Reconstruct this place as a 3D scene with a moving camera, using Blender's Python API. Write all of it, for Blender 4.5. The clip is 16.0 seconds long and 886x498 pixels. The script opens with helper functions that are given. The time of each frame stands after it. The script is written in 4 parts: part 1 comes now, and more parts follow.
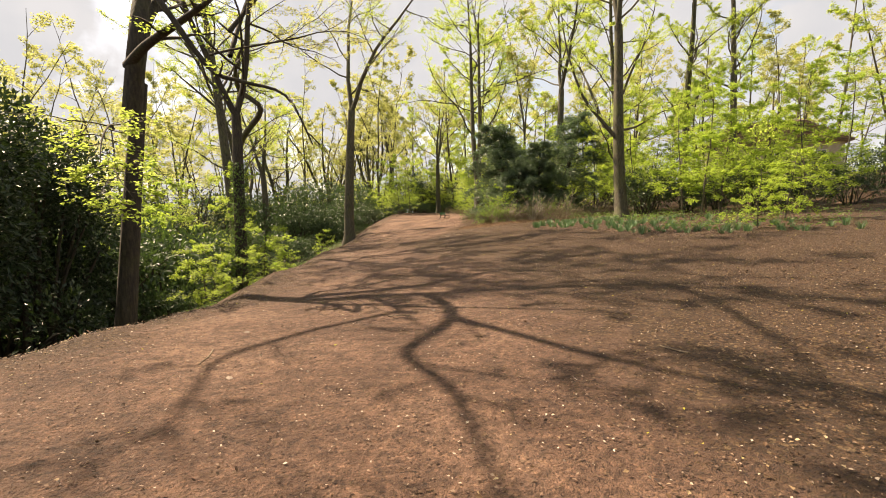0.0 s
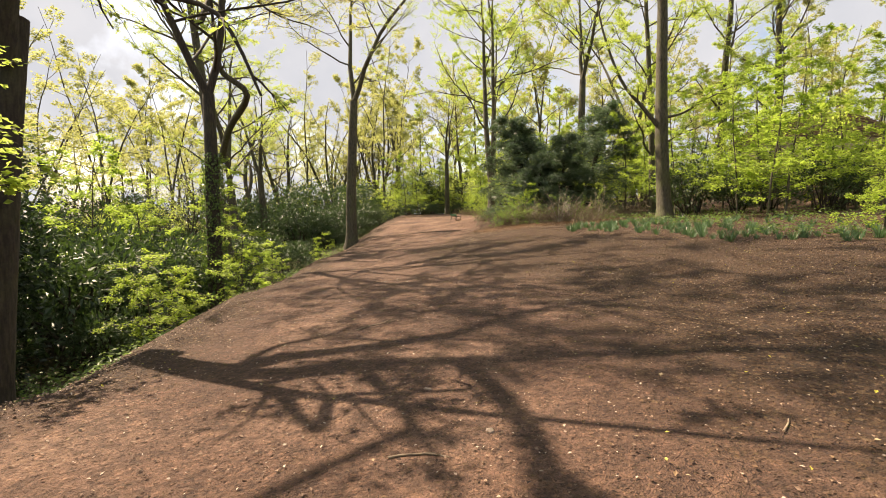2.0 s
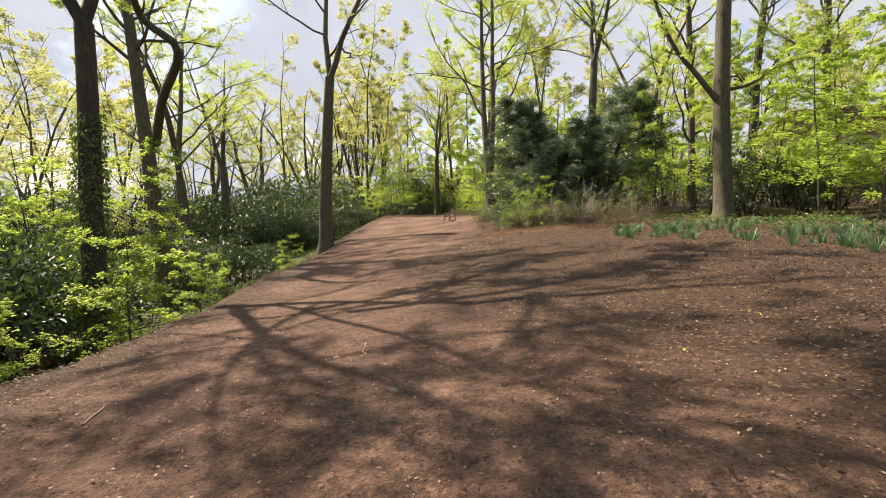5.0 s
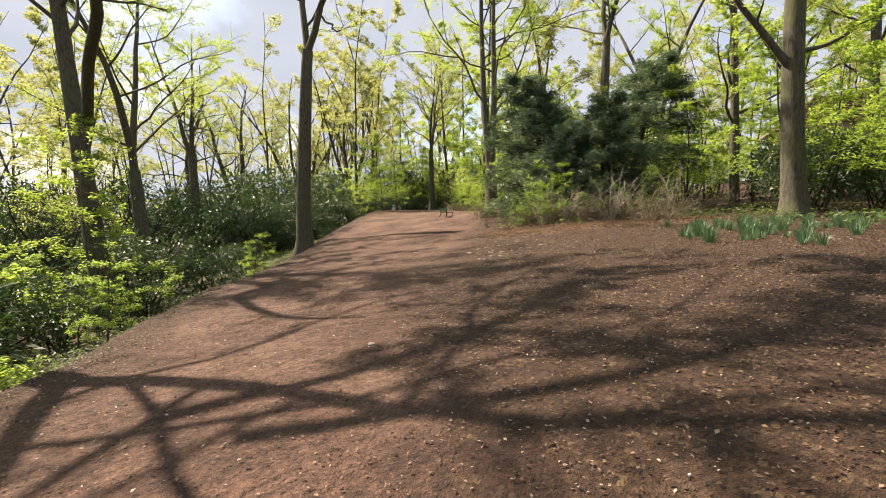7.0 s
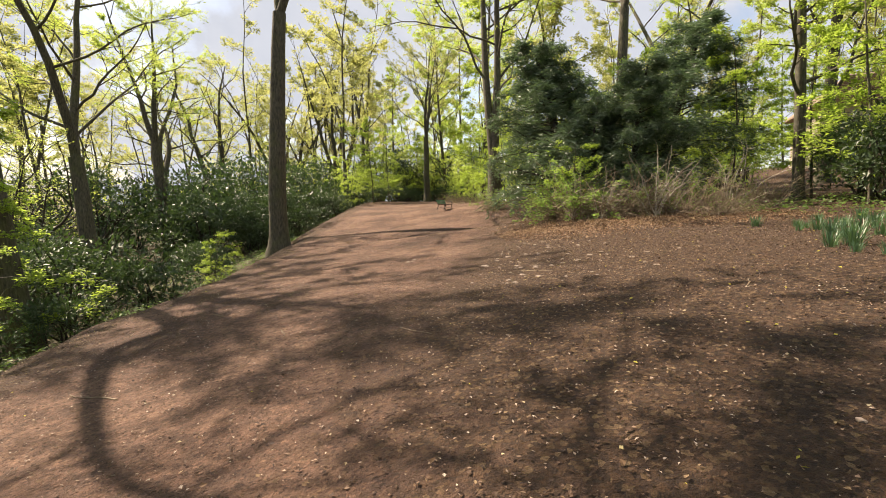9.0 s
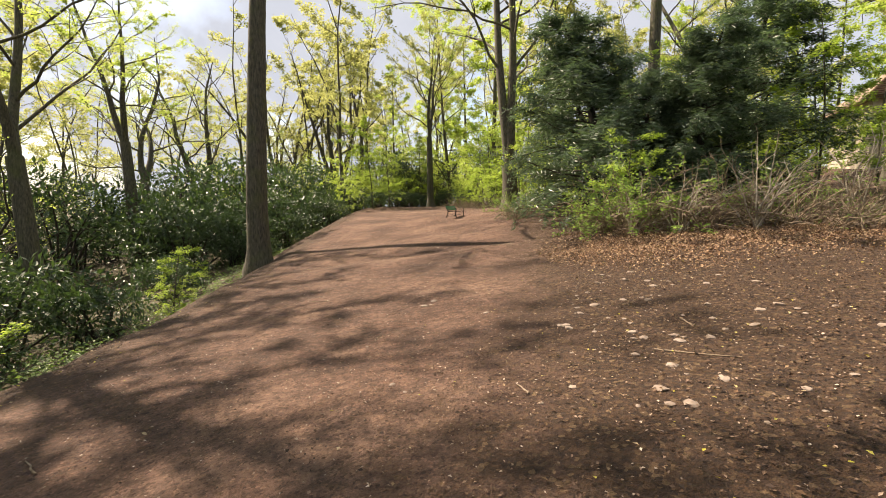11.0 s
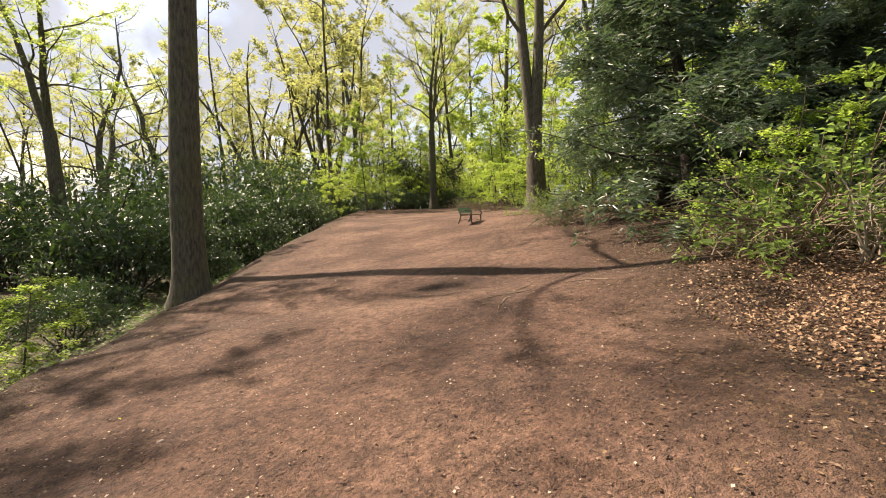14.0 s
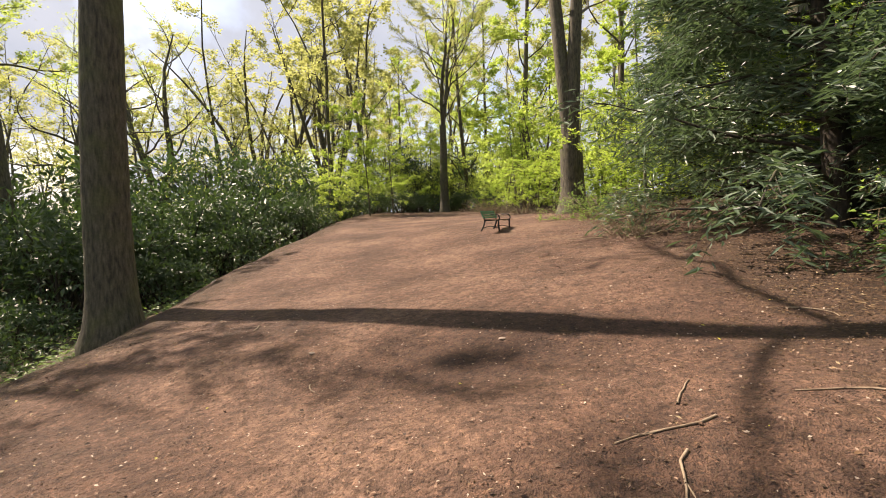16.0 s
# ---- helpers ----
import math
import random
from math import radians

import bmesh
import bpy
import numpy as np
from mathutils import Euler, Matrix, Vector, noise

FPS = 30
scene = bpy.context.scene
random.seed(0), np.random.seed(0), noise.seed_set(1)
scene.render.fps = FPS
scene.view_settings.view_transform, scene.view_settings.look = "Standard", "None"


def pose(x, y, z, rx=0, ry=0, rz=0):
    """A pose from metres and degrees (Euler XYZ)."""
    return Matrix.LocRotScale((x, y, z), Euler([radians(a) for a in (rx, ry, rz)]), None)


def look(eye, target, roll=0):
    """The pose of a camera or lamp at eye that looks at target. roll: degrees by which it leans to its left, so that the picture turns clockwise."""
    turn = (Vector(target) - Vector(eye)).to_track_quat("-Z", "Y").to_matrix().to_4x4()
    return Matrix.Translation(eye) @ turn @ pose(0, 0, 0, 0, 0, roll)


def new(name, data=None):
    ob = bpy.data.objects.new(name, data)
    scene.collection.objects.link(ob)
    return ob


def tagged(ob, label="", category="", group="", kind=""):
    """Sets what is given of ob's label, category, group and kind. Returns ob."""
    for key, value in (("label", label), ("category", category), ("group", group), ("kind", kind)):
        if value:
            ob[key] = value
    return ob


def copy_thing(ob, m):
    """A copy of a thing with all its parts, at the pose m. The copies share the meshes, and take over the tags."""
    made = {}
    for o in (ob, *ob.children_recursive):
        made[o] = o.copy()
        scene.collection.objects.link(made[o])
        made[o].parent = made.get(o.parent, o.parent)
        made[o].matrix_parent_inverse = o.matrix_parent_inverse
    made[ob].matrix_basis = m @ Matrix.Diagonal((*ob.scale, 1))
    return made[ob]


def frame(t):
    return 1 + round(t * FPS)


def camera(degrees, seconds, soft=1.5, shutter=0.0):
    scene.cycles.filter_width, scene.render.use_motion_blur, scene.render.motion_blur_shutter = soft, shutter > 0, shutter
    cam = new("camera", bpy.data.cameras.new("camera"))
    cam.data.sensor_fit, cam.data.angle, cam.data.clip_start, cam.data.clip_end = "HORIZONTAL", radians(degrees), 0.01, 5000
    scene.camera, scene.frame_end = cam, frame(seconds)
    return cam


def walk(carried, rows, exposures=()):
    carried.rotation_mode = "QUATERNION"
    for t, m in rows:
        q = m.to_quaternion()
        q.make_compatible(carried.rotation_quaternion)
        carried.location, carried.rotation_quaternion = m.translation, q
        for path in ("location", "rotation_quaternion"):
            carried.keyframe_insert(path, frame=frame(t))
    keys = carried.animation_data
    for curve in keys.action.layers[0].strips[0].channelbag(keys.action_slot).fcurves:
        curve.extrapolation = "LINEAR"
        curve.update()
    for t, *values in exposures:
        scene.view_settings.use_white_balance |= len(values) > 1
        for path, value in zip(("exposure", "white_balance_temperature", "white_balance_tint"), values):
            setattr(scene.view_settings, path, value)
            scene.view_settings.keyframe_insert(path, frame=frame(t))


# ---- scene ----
cam = camera(85.7, 16.0, soft=1.0)
METRES, EYE, TILT, LEAN, TURN = 31.0, 1.35, -4.2, 0.0, 0.0
ROWS = [
    (0.0, 0.0, 0.0, 0.0, 0.0, 0.0, 0.0),
    (0.5, -0.0026, 0.03, 0.0024, 0.42, 0.03, -0.17),
    (1.0, -0.0062, 0.0611, 0.0043, 0.64, 0.07, -0.08),
    (1.5, -0.01, 0.0918, 0.0068, 0.65, 0.15, -0.08),
    (2.0, -0.0127, 0.1225, 0.0088, 0.78, 0.16, 0.02),
    (2.5, -0.0149, 0.1525, 0.0109, 0.83, 0.22, -0.02),
    (3.0, -0.0166, 0.183, 0.012, 0.95, 0.38, 0.04),
    (3.5, -0.0195, 0.2125, 0.0144, 0.43, 0.51, -0.11),
    (4.0, -0.0227, 0.2427, 0.0162, -0.08, 0.49, -0.15),
    (6.5, -0.0292, 0.4039, 0.0258, -1.52, -0.17, -0.3),
    (7.0, -0.0298, 0.4347, 0.0286, -1.6, -0.25, -0.16),
    (7.5, -0.0306, 0.4659, 0.0315, -1.76, -0.36, -0.14),
    (8.0, -0.0312, 0.4966, 0.0344, -1.98, -0.85, 0.01),
    (8.5, -0.0318, 0.5278, 0.038, -2.22, -1.13, -0.1),
    (9.0, -0.0326, 0.559, 0.0404, -2.26, -1.34, 0.1),
    (11.5, -0.0468, 0.7126, 0.055, -2.3, -0.74, 0.38),
    (12.0, -0.0481, 0.7437, 0.0569, -2.41, -0.71, 0.46),
    (12.5, -0.0479, 0.7758, 0.0593, -2.65, -0.62, 0.5),
    (13.0, -0.0476, 0.8076, 0.0618, -2.62, -0.61, 0.61),
    (13.5, -0.0479, 0.8395, 0.0644, -2.66, -0.57, 0.65),
    (14.0, -0.048, 0.8714, 0.0668, -2.12, -0.59, 0.85),
    (14.5, -0.0488, 0.9031, 0.0694, -1.61, -0.53, 0.63),
    (15.0, -0.0505, 0.9334, 0.0717, -1.5, -0.59, 0.77),
    (15.5, -0.0519, 0.9638, 0.0738, -1.64, -0.32, 0.7),
    (16.0, -0.0523, 0.9938, 0.0763, -1.11, -0.22, 0.67),
]
walk(cam, [(t, pose(0, 0, EYE, TILT, LEAN, TURN) @ pose(METRES * x, METRES * y, METRES * z, 90 + pitch, roll, yaw)) for t, x, y, z, yaw, pitch, roll in ROWS], exposures=[(0.0, 1.28, 9400, 18), (2.5, 1.25, 8600, 18), (6.5, 1.2, 7800, 17), (9.0, 1.22, 8200, 17), (16.0, 1.22, 8000, 20)])


# ---- world, sun and exposure ----
SUN_ELEVATION, SUN_AZIMUTH = radians(48), math.atan2(0.534, -0.845)
world = bpy.data.worlds.new("sky")
scene.world = world
world.use_nodes = True
wn, wl = world.node_tree.nodes, world.node_tree.links
wn.clear()
sky = wn.new("ShaderNodeTexSky")
sky.sky_type, sky.sun_disc = "NISHITA", False
sky.sun_elevation, sky.sun_rotation = SUN_ELEVATION, math.pi / 2 - SUN_AZIMUTH
coord = wn.new("ShaderNodeTexCoord")
cloud = wn.new("ShaderNodeTexNoise")
cloud.inputs["Scale"].default_value, cloud.inputs["Detail"].default_value = 4.0, 8.0
cramp = wn.new("ShaderNodeValToRGB")
cramp.color_ramp.elements[0].position, cramp.color_ramp.elements[1].position = 0.39, 0.49
cmix = wn.new("ShaderNodeMixRGB")
billow = wn.new("ShaderNodeTexNoise")
billow.inputs["Scale"].default_value, billow.inputs["Detail"].default_value = 9.0, 6.0
bramp = wn.new("ShaderNodeValToRGB")
bramp.color_ramp.elements[0].position, bramp.color_ramp.elements[1].position = 0.36, 0.64
bramp.color_ramp.elements[0].color, bramp.color_ramp.elements[1].color = (2.5, 3.1, 4.05, 1), (2.85, 3.45, 4.4, 1)
wl.new(coord.outputs["Generated"], billow.inputs["Vector"])
wl.new(billow.outputs["Fac"], bramp.inputs[0])
wl.new(bramp.outputs[0], cmix.inputs[2])
bg = wn.new("ShaderNodeBackground")
bg.inputs["Strength"].default_value = 0.10
wout = wn.new("ShaderNodeOutputWorld")
wl.new(coord.outputs["Generated"], cloud.inputs["Vector"])
wl.new(cloud.outputs["Fac"], cramp.inputs[0])
wl.new(cramp.outputs[0], cmix.inputs[0])
wl.new(sky.outputs[0], cmix.inputs[1])
wl.new(cmix.outputs[0], bg.inputs["Color"])
wl.new(bg.outputs[0], wout.inputs[0])

sun = new("sun", bpy.data.lights.new("sun", "SUN"))
sun.data.energy, sun.data.angle, sun.data.color = 5.0, radians(0.53), (1.0, 0.95, 0.86)
toward_sun = Vector((math.cos(SUN_ELEVATION) * math.cos(SUN_AZIMUTH), math.cos(SUN_ELEVATION) * math.sin(SUN_AZIMUTH), math.sin(SUN_ELEVATION)))
sun.matrix_world = look(toward_sun * 80, (0, 0, 0))


# ---- materials ----
def material(name, rough=0.8):
    m = bpy.data.materials.new(name)
    m.use_nodes = True
    nodes, links = m.node_tree.nodes, m.node_tree.links
    bsdf = nodes["Principled BSDF"]
    bsdf.inputs["Roughness"].default_value = rough
    return m, nodes, links, bsdf


def noise_node(nodes, links, scale, detail=4.0, vector=None):
    n = nodes.new("ShaderNodeTexNoise")
    n.inputs["Scale"].default_value, n.inputs["Detail"].default_value = scale, detail
    if vector is not None:
        links.new(vector, n.inputs["Vector"])
    return n.outputs["Fac"]


def ramp_node(nodes, links, fac, stops):
    r = nodes.new("ShaderNodeValToRGB")
    while len(r.color_ramp.elements) < len(stops):
        r.color_ramp.elements.new(0.5)
    for e, (p, c) in zip(r.color_ramp.elements, stops):
        e.position, e.color = p, (*c, 1)
    links.new(fac, r.inputs[0])
    return r.outputs[0]


def mix_node(nodes, links, fac, a, b, mode="MIX"):
    m = nodes.new("ShaderNodeMixRGB")
    m.blend_type = mode
    for socket, value in zip(m.inputs, (fac, a, b)):
        if isinstance(value, (float, int)):
            socket.default_value = value
        elif isinstance(value, tuple):
            socket.default_value = (*value, 1)
        else:
            links.new(value, socket)
    return m.outputs[0]


def bump_node(nodes, links, bsdf, height, strength, distance):
    b = nodes.new("ShaderNodeBump")
    b.inputs["Strength"].default_value, b.inputs["Distance"].default_value = strength, distance
    links.new(height, b.inputs["Height"])
    links.new(b.outputs[0], bsdf.inputs["Normal"])


def position_node(nodes):
    return nodes.new("ShaderNodeNewGeometry").outputs["Position"]


def leaf_material(name, dark, light, through_light, rough=0.5, translucency=0.55):
    """Leaf: a glossy skin over a blade that lets light through; shade varies leaf by leaf and tree by tree."""
    m, nodes, links, bsdf = material(name, rough)
    geo = nodes.new("ShaderNodeNewGeometry")
    info = nodes.new("ShaderNodeObjectInfo")
    patch = noise_node(nodes, links, 0.9, 2.0, geo.outputs["Position"])
    add = nodes.new("ShaderNodeMath")
    add.operation = "MULTIPLY_ADD"
    links.new(geo.outputs["Random Per Island"], add.inputs[0])
    add.inputs[1].default_value = 0.65
    sub = nodes.new("ShaderNodeMath")
    sub.operation = "MULTIPLY_ADD"
    links.new(patch, sub.inputs[0])
    sub.inputs[1].default_value, sub.inputs[2].default_value = 0.7, -0.17
    links.new(sub.outputs[0], add.inputs[2])
    col = ramp_node(nodes, links, add.outputs[0], [(0.05, dark), (0.95, light)])
    hue = nodes.new("ShaderNodeHueSaturation")
    vary = nodes.new("ShaderNodeMapRange")
    links.new(info.outputs["Random"], vary.inputs[0])
    vary.inputs[3].default_value, vary.inputs[4].default_value = 0.485, 0.512
    links.new(vary.outputs[0], hue.inputs["Hue"])
    links.new(col, hue.inputs["Color"])
    links.new(hue.outputs[0], bsdf.inputs["Base Color"])
    trans = nodes.new("ShaderNodeBsdfTranslucent")
    tcol = mix_node(nodes, links, 0.75, hue.outputs[0], through_light)
    links.new(tcol, trans.inputs["Color"])
    mix = nodes.new("ShaderNodeMixShader")
    mix.inputs[0].default_value = translucency
    links.new(bsdf.outputs[0], mix.inputs[1])
    links.new(trans.outputs[0], mix.inputs[2])
    links.new(mix.outputs[0], nodes["Material Output"].inputs[0])
    return m


def bark_material(name, dark, light, moss=0.35, scale=1.0):
    m, nodes, links, bsdf = material(name, 0.88)
    pos = position_node(nodes)
    stretch = nodes.new("ShaderNodeMapping")
    stretch.inputs["Scale"].default_value = (9 * scale, 9 * scale, 2.0 * scale)
    links.new(pos, stretch.inputs["Vector"])
    grain = noise_node(nodes, links, 2.2, 7.0, stretch.outputs[0])
    blotch = noise_node(nodes, links, 1.3, 4.0, pos)
    col = ramp_node(nodes, links, grain, [(0.3, dark), (0.7, light)])
    mossy = ramp_node(nodes, links, blotch, [(0.5, (0, 0, 0)), (0.72, (moss, moss, moss))])
    col = mix_node(nodes, links, mossy, col, (0.10, 0.115, 0.035))
    fine = noise_node(nodes, links, 30.0, 3.0, pos)
    col = mix_node(nodes, links, 0.35, col, ramp_node(nodes, links, fine, [(0.35, (0.35, 0.35, 0.35)), (0.65, (1, 1, 1))]), "MULTIPLY")
    links.new(col, bsdf.inputs["Base Color"])
    bump_node(nodes, links, bsdf, grain, 0.7, 0.02)
    return m


def plain_material(name, a, b, rough=0.7, scale=6.0, metallic=0.0, bump=0.004):
    m, nodes, links, bsdf = material(name, rough)
    pos = position_node(nodes)
    n = noise_node(nodes, links, scale, 5.0, pos)
    links.new(ramp_node(nodes, links, n, [(0.3, a), (0.7, b)]), bsdf.inputs["Base Color"])
    bsdf.inputs["Metallic"].default_value = metallic
    bump_node(nodes, links, bsdf, noise_node(nodes, links, scale * 6, 4.0, pos), 0.5, bump)
    return m


def island_material(name, stops, rough=0.8, translucency=0.0):
    """Loose pieces, each with its own shade."""
    m, nodes, links, bsdf = material(name, rough)
    geo = nodes.new("ShaderNodeNewGeometry")
    col = ramp_node(nodes, links, geo.outputs["Random Per Island"], stops)
    fine = noise_node(nodes, links, 40.0, 3.0, geo.outputs["Position"])
    col = mix_node(nodes, links, 0.4, col, ramp_node(nodes, links, fine, [(0.3, (0.4, 0.4, 0.4)), (0.7, (1, 1, 1))]), "MULTIPLY")
    links.new(col, bsdf.inputs["Base Color"])
    return m


def ground_material():
    m, nodes, links, bsdf = material("woodland_earth", 0.92)
    pos = position_node(nodes)
    litter = nodes.new("ShaderNodeAttribute")
    litter.attribute_name = "litter"
    bank = nodes.new("ShaderNodeAttribute")
    bank.attribute_name = "bank"
    broad = noise_node(nodes, links, 0.55, 5.0, pos)
    mid = noise_node(nodes, links, 3.5, 6.0, pos)
    fine = noise_node(nodes, links, 26.0, 5.0, pos)
    grit = noise_node(nodes, links, 110.0, 3.0, pos)
    earth = ramp_node(nodes, links, broad, [(0.3, (0.094, 0.048, 0.031)), (0.50, (0.180, 0.100, 0.069)), (0.70, (0.285, 0.172, 0.124))])
    earth = mix_node(nodes, links, 0.6, earth, ramp_node(nodes, links, mid, [(0.3, (0.45, 0.42, 0.4)), (0.62, (1.08, 1.05, 1.0))]), "MULTIPLY")
    mottle = noise_node(nodes, links, 11.0, 5.0, pos)
    earth = mix_node(nodes, links, 0.8, earth, ramp_node(nodes, links, mottle, [(0.34, (0.50, 0.46, 0.43)), (0.50, (0.95, 0.94, 0.93)), (0.66, (1.28, 1.27, 1.25))]), "MULTIPLY")
    leafy = ramp_node(nodes, links, fine, [(0.3, (0.025, 0.012, 0.006)), (0.5, (0.062, 0.030, 0.013)), (0.68, (0.14, 0.072, 0.032))])
    edge = nodes.new("ShaderNodeMath")
    edge.operation = "MULTIPLY_ADD"
    links.new(mid, edge.inputs[0])
    edge.inputs[1].default_value = 1.1
    links.new(litter.outputs["Fac"], edge.inputs[2])
    mask = ramp_node(nodes, links, edge.outputs[0], [(0.68, (0, 0, 0)), (1.05, (1, 1, 1))])
    cells = nodes.new("ShaderNodeTexVoronoi")
    cells.inputs["Scale"].default_value = 30.0
    links.new(pos, cells.inputs["Vector"])
    flake = ramp_node(nodes, links, cells.outputs["Color"], [(0.1, (0.024, 0.011, 0.005)), (0.5, (0.055, 0.026, 0.012)), (0.75, (0.10, 0.05, 0.023)), (0.93, (0.26, 0.17, 0.09))])
    leafy = mix_node(nodes, links, 0.62, leafy, flake)
    chips = nodes.new("ShaderNodeTexVoronoi")
    chips.inputs["Scale"].default_value = 55.0
    links.new(pos, chips.inputs["Vector"])
    chip = ramp_node(nodes, links, chips.outputs["Color"], [(0.16, (0.4, 0.37, 0.34)), (0.34, (0.88, 0.86, 0.84)), (0.75, (1.0, 1.0, 1.0)), (0.88, (1.55, 1.52, 1.45))])
    earth = mix_node(nodes, links, 0.8, earth, chip, "MULTIPLY")
    col = mix_node(nodes, links, mask, earth, leafy)
    soil = ramp_node(nodes, links, fine, [(0.3, (0.045, 0.035, 0.02)), (0.6, (0.12, 0.10, 0.05)), (0.75, (0.16, 0.17, 0.06))])
    col = mix_node(nodes, links, bank.outputs["Fac"], col, soil)
    col = mix_node(nodes, links, 0.75, col, ramp_node(nodes, links, grit, [(0.3, (0.55, 0.52, 0.5)), (0.6, (1.05, 1.05, 1.05))]), "MULTIPLY")
    links.new(col, bsdf.inputs["Base Color"])
    height = mix_node(nodes, links, 0.4, fine, grit)
    bump_node(nodes, links, bsdf, height, 1.0, 0.09)
    return m


M_GROUND = ground_material()
M_BEECH = leaf_material("beech_leaf", (0.17, 0.25, 0.03), (0.36, 0.44, 0.07), (0.57, 0.71, 0.16), 0.5, 0.62)
M_SPRAY = leaf_material("young_beech_leaf", (0.10, 0.19, 0.03), (0.27, 0.38, 0.06), (0.50, 0.66, 0.11), 0.5, 0.6)
M_PALE = leaf_material("pale_spring_leaf", (0.22, 0.24, 0.06), (0.38, 0.39, 0.13), (0.60, 0.63, 0.22))
M_HOLLY = leaf_material("holly_leaf", (0.010, 0.022, 0.012), (0.035, 0.065, 0.028), (0.06, 0.12, 0.02), 0.4, 0.12)
M_RHODO = leaf_material("rhododendron_leaf", (0.014, 0.034, 0.014), (0.060, 0.105, 0.048), (0.14, 0.26, 0.05), 0.45, 0.15)
M_YEW = leaf_material("yew_needle", (0.018, 0.042, 0.026), (0.120, 0.175, 0.112), (0.20, 0.33, 0.12), 0.38, 0.24)
M_ELDER = leaf_material("elder_leaf", (0.06, 0.13, 0.03), (0.16, 0.27, 0.065), (0.34, 0.52, 0.11))
M_FERN = leaf_material("undergrowth_leaf", (0.03, 0.065, 0.018), (0.13, 0.21, 0.05), (0.24, 0.38, 0.08), 0.5, 0.35)
M_DAFF = leaf_material("daffodil_leaf", (0.028, 0.075, 0.040), (0.080, 0.165, 0.085), (0.16, 0.30, 0.09), 0.42, 0.25)
M_IVY = leaf_material("ivy_leaf", (0.02, 0.045, 0.012), (0.08, 0.15, 0.035), (0.2, 0.35, 0.05), 0.35, 0.2)
M_CYPRESS = leaf_material("golden_cypress", (0.13, 0.14, 0.03), (0.27, 0.26, 0.06), (0.4, 0.4, 0.1))
M_BARK = bark_material("grey_beech_bark", (0.036, 0.032, 0.023), (0.135, 0.120, 0.084), 0.55)
M_DARKBARK = bark_material("dark_bark", (0.022, 0.017, 0.013), (0.07, 0.056, 0.042), 0.25)
M_TWIG = plain_material("dry_twig", (0.13, 0.09, 0.06), (0.30, 0.23, 0.16), 0.85, 14.0)
M_PALEWOOD = plain_material("pale_bare_wood", (0.20, 0.17, 0.13), (0.42, 0.37, 0.30), 0.85, 14.0)
M_LITTER = island_material("fallen_leaf", [(0.0, (0.028, 0.013, 0.007)), (0.55, (0.075, 0.035, 0.016)), (0.82, (0.15, 0.080, 0.037)), (0.93, (0.27, 0.175, 0.095)), (0.978, (0.46, 0.36, 0.22)), (0.985, (0.42, 0.37, 0.05))])
M_DRIFT = island_material("orange_brown_leaf", [(0.0, (0.10, 0.050, 0.026)), (0.5, (0.27, 0.150, 0.080)), (1.0, (0.48, 0.33, 0.20))])
M_CRUMB = island_material("crumbled_leaf_and_grit", [(0.0, (0.055, 0.03, 0.018)), (0.55, (0.15, 0.085, 0.052)), (0.85, (0.32, 0.21, 0.145)), (1.0, (0.55, 0.45, 0.36))])
M_STONE = plain_material("pale_sandstone", (0.17, 0.125, 0.095), (0.33, 0.26, 0.21), 0.85, 9.0, 0.0, 0.01)
M_IRON = plain_material("black_iron", (0.015, 0.015, 0.016), (0.035, 0.035, 0.035), 0.5, 20.0, 0.5)
M_GREENWOOD = plain_material("green_painted_wood", (0.05, 0.26, 0.14), (0.12, 0.42, 0.25), 0.6, 9.0)
M_BROWNWOOD = plain_material("brown_wood", (0.10, 0.06, 0.035), (0.19, 0.12, 0.07), 0.7, 9.0)
M_ROOF = plain_material("roof_tile", (0.17, 0.12, 0.085), (0.29, 0.21, 0.15), 0.85, 3.0)
M_RENDER = plain_material("house_render", (0.36, 0.30, 0.23), (0.48, 0.42, 0.33), 0.9, 2.0)
M_GLASS = plain_material("dark_window_glass", (0.02, 0.025, 0.03), (0.03, 0.035, 0.04), 0.08, 1.0, 0.0, 0.0)
M_WHITE = plain_material("white_window_paint", (0.62, 0.62, 0.60), (0.75, 0.75, 0.73), 0.5, 6.0)


